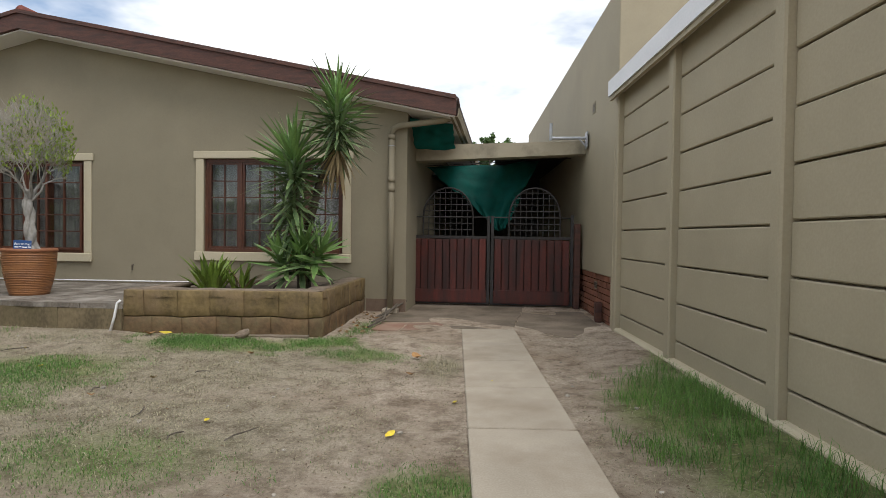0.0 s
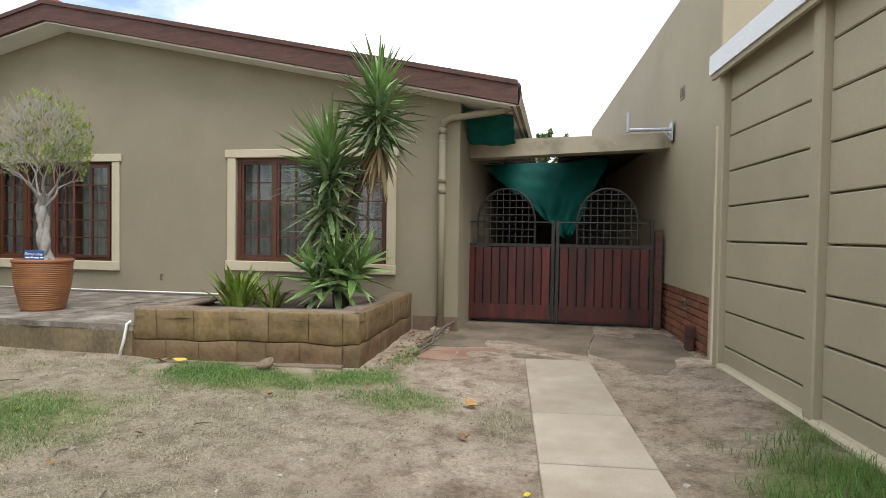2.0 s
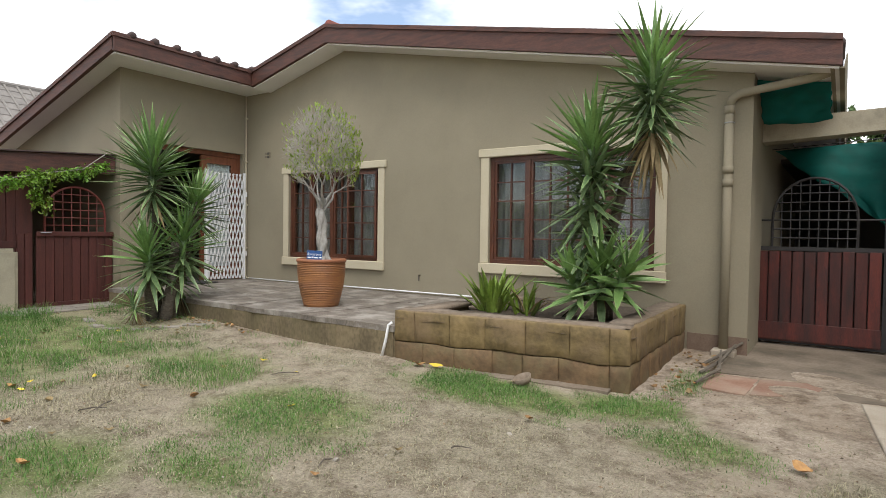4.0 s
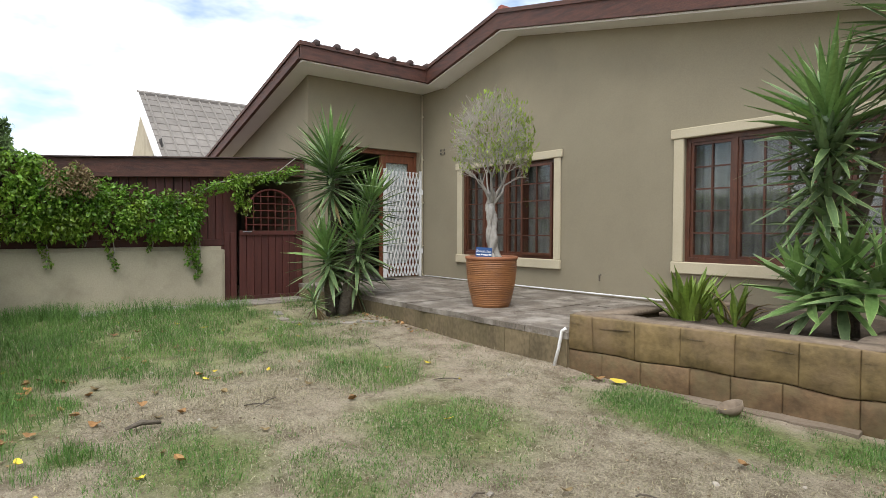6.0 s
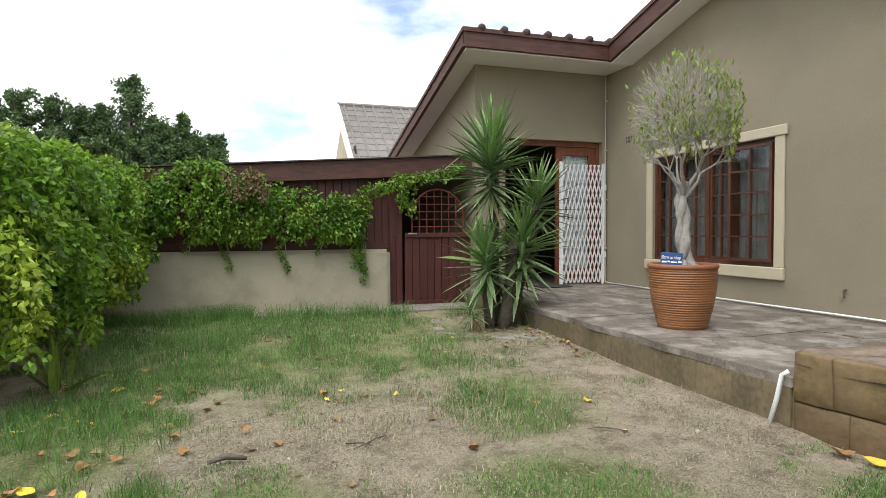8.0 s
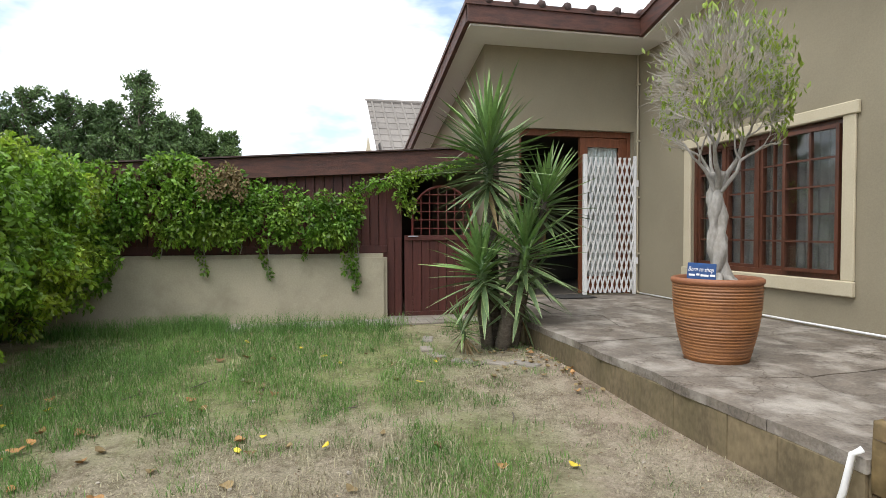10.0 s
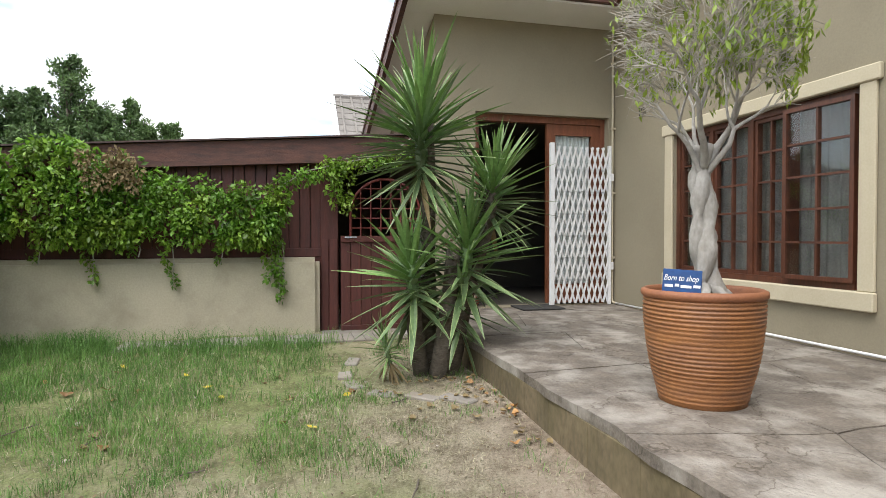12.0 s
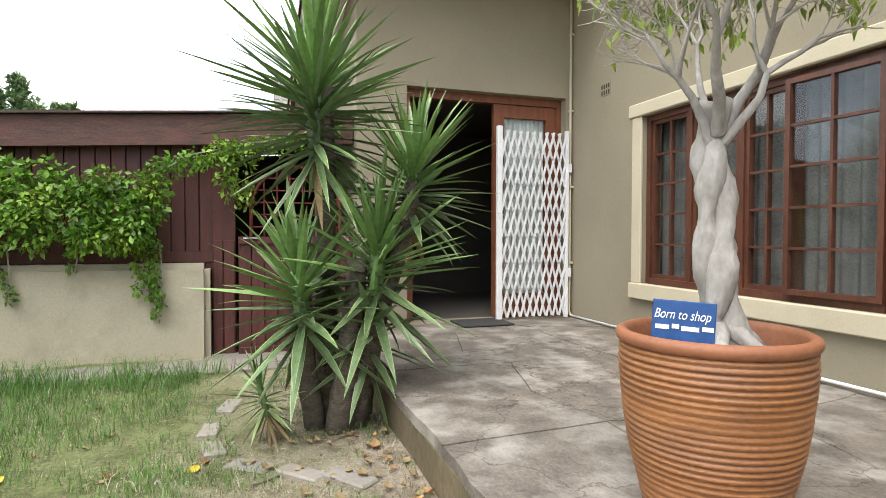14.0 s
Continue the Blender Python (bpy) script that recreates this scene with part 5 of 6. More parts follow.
for k in range(72):
    y = -2.9 + 0.104 * k
    if y < 4.62:
        linked("slat", slat, screen, Matrix.Translation((random.uniform(-0.004, 0.004), y, 0.78)) @ Matrix.Diagonal((1, 1, (1.6 + 0.05 * y - 0.78 + 0.02) / 0.94, 1)) @ Matrix.Translation((0, 0, -0.78)))
part("rail", box(-0.05, 0.03, -3.0, 4.58, 0.845, 0.93, 0.004), SLAT_WOOD, screen)
part("back_rail", box(-0.06, -0.014, -3.0, 4.58, 1.34, 1.42), SLAT_WOOD, screen)
# Added sheet: blocks the sky and paints the gaps between slats dark.
part("backing", add_prism(bmesh.new(), [(-3.0, 0.84), (4.58, 0.84), (4.58, 1.9), (-3.0, 1.47)], "x", -0.03, -0.02), IRON_AND_SHADE, screen, "dark sheet added to keep the slat gaps unlit")
part("end_post", box(-0.07, 0.03, 4.42, 4.6, 0.02, 1.95, 0.005), SLAT_WOOD, screen)
part("infill_slat", box(0.032, 0.045, 4.43, 4.5, 0.06, 1.02, 0.003), SLAT_WOOD, screen)
part("infill_slat", box(0.032, 0.045, 4.51, 4.59, 0.06, 1.02, 0.003), SLAT_WOOD, screen)

pf = bmesh.new()
for y0, y1, a0, a1, b0, b1 in ((-3.0, 5.54, 1.35, 1.835, 1.505, 2.085),):
    vs = [pf.verts.new(p) for p in ((LX - 0.09, y0, a0), (LX - 0.02, y0, a0), (LX - 0.02, y1, a1), (LX - 0.09, y1, a1), (LX - 0.09, y0, b0), (LX - 0.02, y0, b0), (LX - 0.02, y1, b1), (LX - 0.09, y1, b1))]
    for f in ((3, 2, 1, 0), (4, 5, 6, 7), (0, 1, 5, 4), (1, 2, 6, 5), (2, 3, 7, 6), (3, 0, 4, 7)):
        pf.faces.new([vs[i] for i in f])
solid("lean_to_fascia", pf, BARGE, "dark brown fascia board of the lean-to roof", "fascia", "structure")
pr = bmesh.new()
vs = [pr.verts.new(p) for p in ((LX - 2.8, -3.0, 1.53), (LX + 0.02, -3.0, 1.51), (LX + 0.02, 5.54, 2.09), (LX - 2.8, 5.54, 2.11), (LX - 2.8, -3.0, 1.545), (LX + 0.02, -3.0, 1.525), (LX + 0.02, 5.54, 2.105), (LX - 2.8, 5.54, 2.125))]
for f in ((3, 2, 1, 0), (4, 5, 6, 7), (0, 1, 5, 4), (1, 2, 6, 5), (2, 3, 7, 6), (3, 0, 4, 7)):
    pr.faces.new([vs[i] for i in f])
solid("lean_to_roof", pr, TILE, "dark sheet roof of the lean-to", "roof", "structure")
# Near-black base stands in for the shade behind the side gate.
solid("lean_to_wall", add_prism(bmesh.new(), [(-3.0, 0), (5.54, 0), (5.54, 2.1), (-3.0, 1.52)], "x", LX - 2.9, LX - 2.8), ROOM_SHADE, "plain back wall of the lean-to", "wall", "structure")

sg = thing("side_gate", "dark red boarded side gate with arched iron grille, closed", "gate", (LX - 0.1, 0, 0))
y0, y1 = 4.62, 5.54
n = 9
pw = (y1 - y0) / n
bd = mesh_of(box(-0.012, 0.012, 0.002, pw - 0.004, 0.08, 1.03, 0.003), "board", SLAT_WOOD)
for k in range(n):
    linked("board", bd, sg, Matrix.Translation((random.uniform(-0.002, 0.002), y0 + pw * k, 0)))
part("rail", box(0.013, 0.035, y0, y1, 0.99, 1.05, 0.003), SLAT_WOOD, sg)
part("rail", box(0.013, 0.035, y0, y1, 0.08, 0.15, 0.003), SLAT_WOOD, sg)
cy, r = 5.08, 0.36
part("arch", tube([(0, cy + r, 1.05)] + [(0, cy + r * math.cos(t), 1.27 + 0.36 * math.sin(t)) for t in (math.pi * k / 16 for k in range(17))] + [(0, cy - r, 1.05)], 0.014, 6), RED_IRON, sg)
for k in range(1, 7):
    y = cy - r + 2 * r * k / 7
    part("bar", tube([(0.003, y, 1.04), (0.003, y, 1.27 + 0.36 * math.sqrt(1 - ((y - cy) / r) ** 2))], 0.007, 5), RED_IRON, sg)
for z in (1.13, 1.23, 1.33, 1.43, 1.53):
    hw = r if z < 1.27 else r * math.sqrt(max(0, 1 - ((z - 1.27) / 0.36) ** 2))
    part("bar", tube([(-0.003, cy - hw, z), (-0.003, cy + hw, z)], 0.007, 5), RED_IRON, sg)
part("latch", box(0.036, 0.05, 4.66, 4.78, 1.03, 1.045), GALV, sg)
solid("gate_step", box(LX - 0.4, LX + 0.12, 4.42, 5.54, -0.05, 0.1, 0.012), PAVER, "grey concrete step under the side gate", "step", "structure")

# ---- creeper and hedge ----
rg = np.random.default_rng(11)


def spray(centres, radius, per, rng, flat=(1, 1, 1)):
    c = np.repeat(np.asarray(centres, float), per, axis=0)
    d = rng.normal(size=c.shape)
    d /= np.linalg.norm(d, axis=1)[:, None]
    rr = radius * rng.uniform(0.25, 1, size=(len(c), 1)) ** 0.5
    p = c + d * rr * np.asarray(flat)
    w = d + rng.normal(size=c.shape) * 0.6 + np.array([0, 0, -0.7])
    return p, w


def creeper(name, label, centres, radius, per, sizes, mat, stems, flat=(1, 1, 1)):
    t = thing(name, label, "creeper")
    p, w = spray(centres, radius, per, rg, flat)
    p[:, 2] = np.maximum(p[:, 2], 0.06)
    ob = linked("foliage", leaf_cloud("foliage", p, w, rg.uniform(*sizes, len(p)), mat, rg, 0.55), t)
    tagged(ob, "dense small green leaves", kind="stuff")
    bm = bmesh.new()
    for s in stems:
        add_tube(bm, s, 0.006, 4, False)
    tagged(part("stem_tangle", bm, TWIG, t, "thin woody stems"), kind="stuff")
    return t


cc, stems, strands, arch_at = [], [], [], []
rr = random.Random(9)
for k in range(200):
    y = 1.2 + 2.85 * rr.random() ** 1.35
    s = (y - 1.2) / 3.0
    top = 1.8 - 0.06 * math.sin(y * 5.1) - 0.33 * min(1, max(0, (y - 2.75) / 0.45))
    z = rr.uniform(1.0 + 0.02 * s, top)
    out = 0.28 * (1 - 0.65 * s) * math.sin(math.pi * min(1, max(0.05, (z - 0.8) / (top - 0.7))))
    cc.append((LX + 0.04 + out * rr.uniform(0.3, 1.1), y, z))
for y, low in ((1.5, 0.66), (2.42, 0.6), (3.08, 0.58), (3.95, 0.62), (3.5, 0.78), (2.0, 0.8), (4.06, 0.5), (2.8, 0.86), (4.02, 0.4)):
    z = 1.0
    while z > low:
        strands.append((LX + 0.04 + rr.uniform(0, 0.03), y + 0.04 * math.sin(z * 9 + y) + rr.uniform(-0.03, 0.03), z))
        z -= 0.04
    stems.append([(LX + 0.03, y, 1.0), (LX + 0.05, y + 0.02, (1 + low) / 2), (LX + 0.04, y, low)])
for k in range(26):
    s = k / 25
    y = 4.0 + 1.35 * s
    z = 1.5 + 0.27 * math.sin(s * 2.3) + (0.2 * max(0, s - 0.75) * 4)
    arch_at += [(LX + 0.06, y, z + rr.uniform(-0.06, 0.05)), (LX + 0.06, y + 0.02, z + rr.uniform(-0.03, 0.08))]
stems.append([(LX + 0.05, 4.0, 1.5), (LX + 0.06, 4.3, 1.68), (LX + 0.06, 4.7, 1.78), (LX + 0.06, 5.1, 1.86), (LX + 0.05, 5.4, 2.1)])
for k in range(10):
    arch_at += [(LX + 0.06, 4.62 + rr.uniform(-0.09, 0.09), 1.3 + 0.05 * k), (LX + 0.08, 4.58 + rr.uniform(-0.1, 0.1), 1.36 + 0.045 * k)]
creeper("wall_creeper", "green creeper trailing over the low wall and screen", cc, 0.13, 70, (0.035, 0.075), VINE, stems, (0.8, 1, 1))
creeper("wall_creeper", "thin trailing strands of creeper hanging down the low wall", strands, 0.045, 9, (0.03, 0.06), VINE, [])
creeper("wall_creeper", "thin creeper shoot arching over the slats to the side gate", arch_at, 0.075, 20, (0.03, 0.065), VINE, [])
dc = [(LX + 0.3, 2.66 + rr.uniform(-0.2, 0.2), 1.62 + rr.uniform(-0.16, 0.12)) for k in range(12)]
dcob = creeper("withered_creeper", "withered brown patch of the creeper", dc, 0.1, 50, (0.03, 0.06), DRY, [], (0.8, 1, 1))

hc, hs, spr = [], [], []
for k in range(520):
    x = rr.uniform(-8.3, -4.6)
    s = (x + 8.3) / 3.7
    top = 1.74 - 0.1 * s + 0.06 * math.sin(x * 4.0) + 0.05 * math.sin(x * 9)
    z = rr.uniform(0.3, top)
    bulge = 0.42 * math.sin(math.pi * min(1, max(0.08, (z - 0.15) / (top - 0.1)))) ** 0.7
    y = 0.95 + bulge * rr.uniform(0.55, 1.05) + 0.1 * math.sin(x * 5.3 + z * 3)
    if z < 0.7 and rr.random() < 0.75:
        continue
    hc.append((x, y, z))
for k in range(75):
    x = rr.uniform(-8.2, -4.6)
    z0 = rr.uniform(0.5, 1.75)
    y0 = 1.3 + rr.uniform(0, 0.2)
    n = rr.randint(3, 6)
    for i in range(n):
        hs_p = (x + 0.05 * i * math.sin(k), y0 + 0.045 * i, z0 - 0.012 * i * i)
        spr.append(hs_p)
for k in range(90):
    x = rr.uniform(-8.3, -4.6)
    hc.append((x, rr.uniform(0.5, 1.1), 1.65 - 0.03 * (x + 8.3) + 0.1 * math.sin(x * 4.0)))
for k in range(14):
    x = -8.2 + 0.26 * k
    hs.append([(x, 0.95, 0.0), (x + 0.05, 1.0, 0.6), (x - 0.04, 0.95, 1.2), (x, 1.0, 1.7)])
creeper("hedge", "thick bright green creeper hedge along the boundary", hc, 0.19, 115, (0.035, 0.075), HEDGE, hs)
solid("boundary_wall", box(-8.25, -4.4, 0.55, 0.7, -0.1, 1.5), BARGE, "dark boarded fence behind the hedge", "fence", "structure")

creeper("hedge_spray", "drooping leafy shoots hanging out of the hedge", spr, 0.09, 34, (0.035, 0.075), HEDGE, [])
strap_clump((-5.25, 1.5, 0.08), 12, 0.42, 0.07, 31, "broad strap-leaved plant under the hedge")


# ---- far trees and house ----
def far_tree(at, spires, clumps, seed, label, leaf=(0.05, 0.1), pointed=True):
    """A tree of several leaders: each (x, y, height, half width) with rising branches and tufts of leaves along them."""
    rng = random.Random(seed)
    g = np.random.default_rng(seed)
    t = thing("tree", label, "tree", at, "trees beyond the wall")
    top = max(s[2] for s in spires)
    part("trunk", tube([(0, 0, -0.2), (0.06, 0, top * 0.4), (0, 0.05, top * 0.8)], [0.16, 0.12, 0.04], 8), YUCCA_BARK, t, "", True)
    cs = []
    lb = bmesh.new()
    for sx, sy, sh, sw in spires:
        add_tube(lb, [(0, 0, sh * 0.25), (sx * 0.8, sy * 0.8, sh * 0.45), (sx, sy, sh * 0.97)], [0.06, 0.04, 0.008], 5, False)
        cs.append((sx, sy, sh - 0.03))
        for k in range(clumps):
            f = (k + rng.random()) / clumps
            z = sh * (0.34 + 0.64 * f)
            reach = (0.1 + 0.9 * (1 - f) ** (0.72 if pointed else 0.4))
            r = sw * reach * rng.choice((0.45, 0.7, 1.0, 1.25))
            a = rng.uniform(0, 6.283)
            tip = Vector((sx + r * math.cos(a), sy + r * math.sin(a), min(z + 0.55 * r, sh)))
            root = Vector((sx, sy, z - 0.25 * r))
            add_tube(lb, [root, (root + tip) / 2 - Vector((0, 0, 0.06 * r)), tip], [0.018, 0.012, 0.004], 4, False)
            cs += [root.lerp(tip, 0.35), root.lerp(tip, 0.6), root.lerp(tip, 0.8), tip]
    tagged(part("limb_tangle", lb, YUCCA_BARK, t), kind="stuff")
    p, w = spray(cs, 0.085, 26, g, (1, 1, 1.1))
    w += np.array([0, 0, 0.9])
    ob = linked("crown", leaf_cloud("crown", p, w, g.uniform(*leaf, len(p)), FAR_LEAF, g, 0.4), t)
    tagged(ob, "uneven crown of dark green leaves", kind="stuff")


far_tree((-13.6, 0.4, 0), [(0, 0.05, 4.13, 0.85), (0.1, -0.42, 3.5, 0.6), (0.2, 0.45, 3.3, 0.75), (-0.1, 0.98, 3.45, 0.6), (0.1, 1.3, 2.95, 0.75), (-0.2, 1.6, 3.05, 0.65), (0.2, 0.75, 3.15, 0.6), (0.3, 0.8, 2.85, 0.8), (0.3, 0.1, 3.0, 0.9)], 84, 41, "dark green pointed tree beyond the lean-to")
far_tree((-13.9, -1.0, 0), [(0, 0, 3.66, 0.75), (0.2, -0.5, 3.72, 0.7), (0, 0.5, 3.5, 0.6), (0.3, -1.0, 3.3, 0.7), (0.5, 0.2, 2.9, 0.8)], 84, 42, "dark green round-headed tree beyond the lean-to", pointed=False)
far_tree((-14.2, -3.2, 0), [(0, 0, 3.8, 0.7), (0.2, -0.9, 3.5, 0.7), (0, 0.8, 3.6, 0.7)], 80, 43, "dark green round-headed tree beyond the lean-to", pointed=False)
far_tree((-0.1, 22, 0), [(0, 0, 4.7, 1.2), (-0.8, 0, 4.4, 0.9), (0.9, 0.2, 4.5, 0.9)], 60, 46, "dark green tree beyond the carport", (0.1, 0.2), False)

fh = thing("neighbour_house", "distant house with steep grey tiled roof and white gable edge", "house", (-16, 5.25, 0))
part("wall", add_prism(bmesh.new(), [(0, 0), (-6, 0), (-6, 2.6), (-3, 4.75), (0, 2.6)], "y", 0.1, 7), LOW_WALL, fh)
for k in range(12):
    x0, x1 = 0.35 - k * 0.29, 0.35 - (k + 1) * 0.29 - 0.04
    z0, z1 = 2.42 + k * 0.212, 2.42 + (k + 1) * 0.212 + 0.02
    part("tile_course", add_prism(bmesh.new(), [(x0, z0), (x1, z1), (x1, z1 + 0.04), (x0, z0 + 0.055)], "y", 0.0, 7.2), FAR_TILE, fh)
rl = bmesh.new()
for k in range(12):
    for j in range(24):
        x0, z0 = 0.36 - k * 0.29, 2.475 + k * 0.212
        add_tube(rl, [(x0, 0.15 + j * 0.3, z0), (x0 - 0.3, 0.15 + j * 0.3, z0 + 0.22)], 0.03, 5, True)
tagged(part("roof_relief", rl, FAR_TILE, fh), kind="stuff")
part("gable_board", add_prism(bmesh.new(), [(0.4, 2.3), (-3.15, 4.86), (-3.15, 5.08), (0.4, 2.5)], "y", -0.12, -0.01), WHITE_PAINT, fh, "white gable board")
part("ridge", tube([(-3.14, -0.05, 5.0), (-3.14, 7.2, 5.0)], 0.09, 8), FAR_TILE, fh)
part("window", box(-1.6, -0.6, 0.08, 0.099, 2.9, 3.4), IRON_AND_SHADE, fh)

# ---- garden clutter ----
def leaf_mesh(name, length, width, curl, mat):
    vs, fs = [], []
    for i in range(6):
        s = i / 5
        w = width * math.sin(math.pi * (0.08 + 0.88 * s)) * 0.5
        z = curl * (s - 0.5) ** 2 * 4 + 0.25 * curl * math.sin(s * 9)
        vs += [(length * (s - 0.5), -w, z + 0.45 * w), (length * (s - 0.5), 0, z), (length * (s - 0.5), w, z + 0.25 * w)]
    for i in range(5):
        a, b = 3 * i, 3 * i + 3
        fs += [(a, b, b + 1, a + 1), (a + 1, b + 1, b + 2, a + 2)]
    return raw_mesh(name, vs, fs, mat)


yl = [leaf_mesh("fallen_leaf", 0.09, 0.045, 0.008, YELLOW), leaf_mesh("fallen_leaf", 0.07, 0.04, 0.012, YELLOW)]
ol = [leaf_mesh("fallen_leaf", 0.085, 0.06, 0.018, ORANGE), leaf_mesh("fallen_leaf", 0.07, 0.055, 0.022, ORANGE), leaf_mesh("fallen_leaf", 0.075, 0.05, 0.016, DRY), leaf_mesh("fallen_leaf", 0.055, 0.045, 0.014, DRY)]


def lay(me, x, y, label, cat, grp, z=0.012, rng=rr, scale=1.0):
    ob = new(me.name.split(".")[0], me)
    ob.matrix_basis = pose(x, y, float(ground_z(x, y)) + z, rng.uniform(-12, 12), rng.uniform(-12, 12), rng.uniform(0, 360)) @ Matrix.Scale(scale, 4)
    return tagged(ob, label, cat, grp)


for k in range(13):
    lay(rr.choice(yl), rr.uniform(-7.2, -2.8), rr.uniform(2.0, 4.9), "yellow fallen leaf lying on the grass", "leaf", "fallen leaves", scale=rr.uniform(0.5, 1))
for k in range(58):
    lay(rr.choice(ol), rr.uniform(-7.6, -3.2), rr.uniform(1.7, 4.6), "dry brown fallen leaf on the grass", "leaf", "fallen leaves", z=0.008, scale=rr.uniform(0.5, 1.1))
for k in range(46):
    lay(rr.choice(ol), rr.gauss(-1.1, 0.16), rr.uniform(5.6, 7.3), "dry brown fallen leaf beside the planter", "leaf", "fallen leaves", z=0.02, scale=rr.uniform(0.4, 0.8))
for k in range(30):
    lay(rr.choice(ol), rr.uniform(-6.2, -4.9), rr.gauss(5.3, 0.05), "dry brown fallen leaf at the terrace foot", "leaf", "fallen leaves", z=0.015, scale=rr.uniform(0.4, 0.8))
for k in range(5):
    lay(rr.choice(ol + yl), rr.uniform(-2.6, 1.0), rr.uniform(2.6, 5.0), "fallen leaf on the bare sand", "leaf", "fallen leaves", scale=rr.uniform(0.5, 0.8))
for k in range(60):
    lay(rr.choice(ol + yl), rr.uniform(-5.6, -3.5), rr.uniform(1.45, 2.2), "fallen leaf in the grass under the hedge", "leaf", "fallen leaves", z=0.02, scale=rr.uniform(0.5, 1.0))
for k in range(40):
    lay(rr.choice(ol[2:]), rr.gauss(-6.0, 0.3), rr.gauss(5.1, 0.2), "dry leaf litter under the yucca", "leaf", "fallen leaves", z=0.012, scale=rr.uniform(0.4, 0.9))
for x, y in ((-2.88, 5.33), (-2.74, 5.37), (-0.2, 4.75), (-2.0, 5.33)):
    lay(ol[0] if x < -2.85 or x > -1 else yl[0], x, y, "large curled fallen leaf", "leaf", "fallen leaves", z=0.02, scale=1.25)
pb = bmesh.new()
bmesh.ops.create_icosphere(pb, subdivisions=1, radius=0.018)
for v in pb.verts:
    v.co *= 1 + 0.3 * noise.noise(v.co * 60)
    v.co.z *= 0.6
pebble = mesh_of(pb, "pebble", PEBBLE)
for k in range(70):
    x, y = rr.uniform(-7.5, 1.6), rr.uniform(1.8, 5.2)
    lay(pebble, x, y, "small pale pebble on the ground", "pebble", "pebbles", z=0.004, scale=rr.uniform(0.35, 1.1))
for k in range(16):
    x, y, a, L = rr.uniform(-6.5, 0.5), rr.uniform(2.2, 5.2), rr.uniform(0, 6.28), rr.uniform(0.1, 0.3)
    pts = [(x + L * s * math.cos(a) + 0.015 * math.sin(5 * s + k), y + L * s * math.sin(a), float(ground_z(x, y)) + 0.012 + 0.006 * math.sin(3 * s)) for s in (0, 0.33, 0.66, 1)]
    tagged(new("twig", mesh_of(tube(pts, [0.004, 0.0045, 0.004, 0.002], 5), "twig", YUCCA_BARK)), "thin dry twig lying on the ground", "twig", "twigs")
for k in range(3):
    x, y = (-0.95 - 0.04 * k, 6.2 + 0.35 * k)
    tagged(new("branch", mesh_of(tube([(x, y, 0.015), (x + 0.1, y + 0.35, 0.06), (x + 0.05 + 0.1 * k, y + 0.75, 0.14)], [0.012, 0.016, 0.01], 6), "branch", YUCCA_BARK)), "dead branch lying beside the planter", "branch", "dead branches")

for x, y, me, s in ((-3.65, 1.85, yl[0], 1.15), (-4.13, 2.34, ol[0], 0.9), (-5.4, 2.02, yl[1], 0.8), (-4.54, 3.6, yl[1], 0.8), (-4.8, 2.13, ol[0], 1.0), (-4.16, 2.68, ol[1], 0.9), (-3.13, 2.66, ol[0], 0.9), (-3.83, 2.01, ol[1], 1.1), (-1.89, 3.85, ol[2], 0.8), (-1.56, 4.66, ol[0], 0.8), (-0.15, 4.15, ol[0], 0.9)):
    lay(me, x, y, "curled fallen leaf on the sand", "leaf", "fallen leaves", z=0.02, scale=s)
tagged(new("bark_piece", mesh_of(tube([(-3.72, 2.53, 0.025), (-3.74, 2.61, 0.04), (-3.71, 2.7, 0.03)], [0.008, 0.017, 0.009], 7), "bark_piece", YUCCA_BARK, True)), "curved piece of dark bark lying on the sand", "bark")
bowl = mesh_of(add_lathe(bmesh.new(), [(0.001, 0.006), (0.045, 0.006), (0.07, 0.03), (0.08, 0.065), (0.086, 0.065), (0.077, 0.026), (0.05, -0.002), (0.001, -0.004)], 24), "plant_bowl", CAPSTONE, True)
bowl_ob = tagged(new("plant_bowl", bowl), "small clay-brown bowl tipped over in the grass by the planter", "bowl")
bowl_ob.matrix_basis = pose(-1.95, 5.36, 0.018, 14, -16, 0) @ Matrix.Scale(0.85, 4)

# edging bricks by the yucca
eb = mesh_of(box(-0.11, 0.11, -0.05, 0.05, 0, 0.05, 0.008), "edging_brick", PAVER)
for x, y, a in ((-6.0, 4.72, 50), (-5.82, 4.92, 45), (-6.28, 4.55, 10), (-6.55, 4.52, -5), (-5.68, 5.1, 40), (-6.9, 4.6, -15)):
    ob = new("edging_brick", eb)
    ob.matrix_basis = pose(x, y, float(ground_z(x, y)) - 0.036, rr.uniform(-4, 4), rr.uniform(-4, 4), a)
    tagged(ob, "half-buried grey paving brick edging the yucca bed", "brick", "edging bricks")


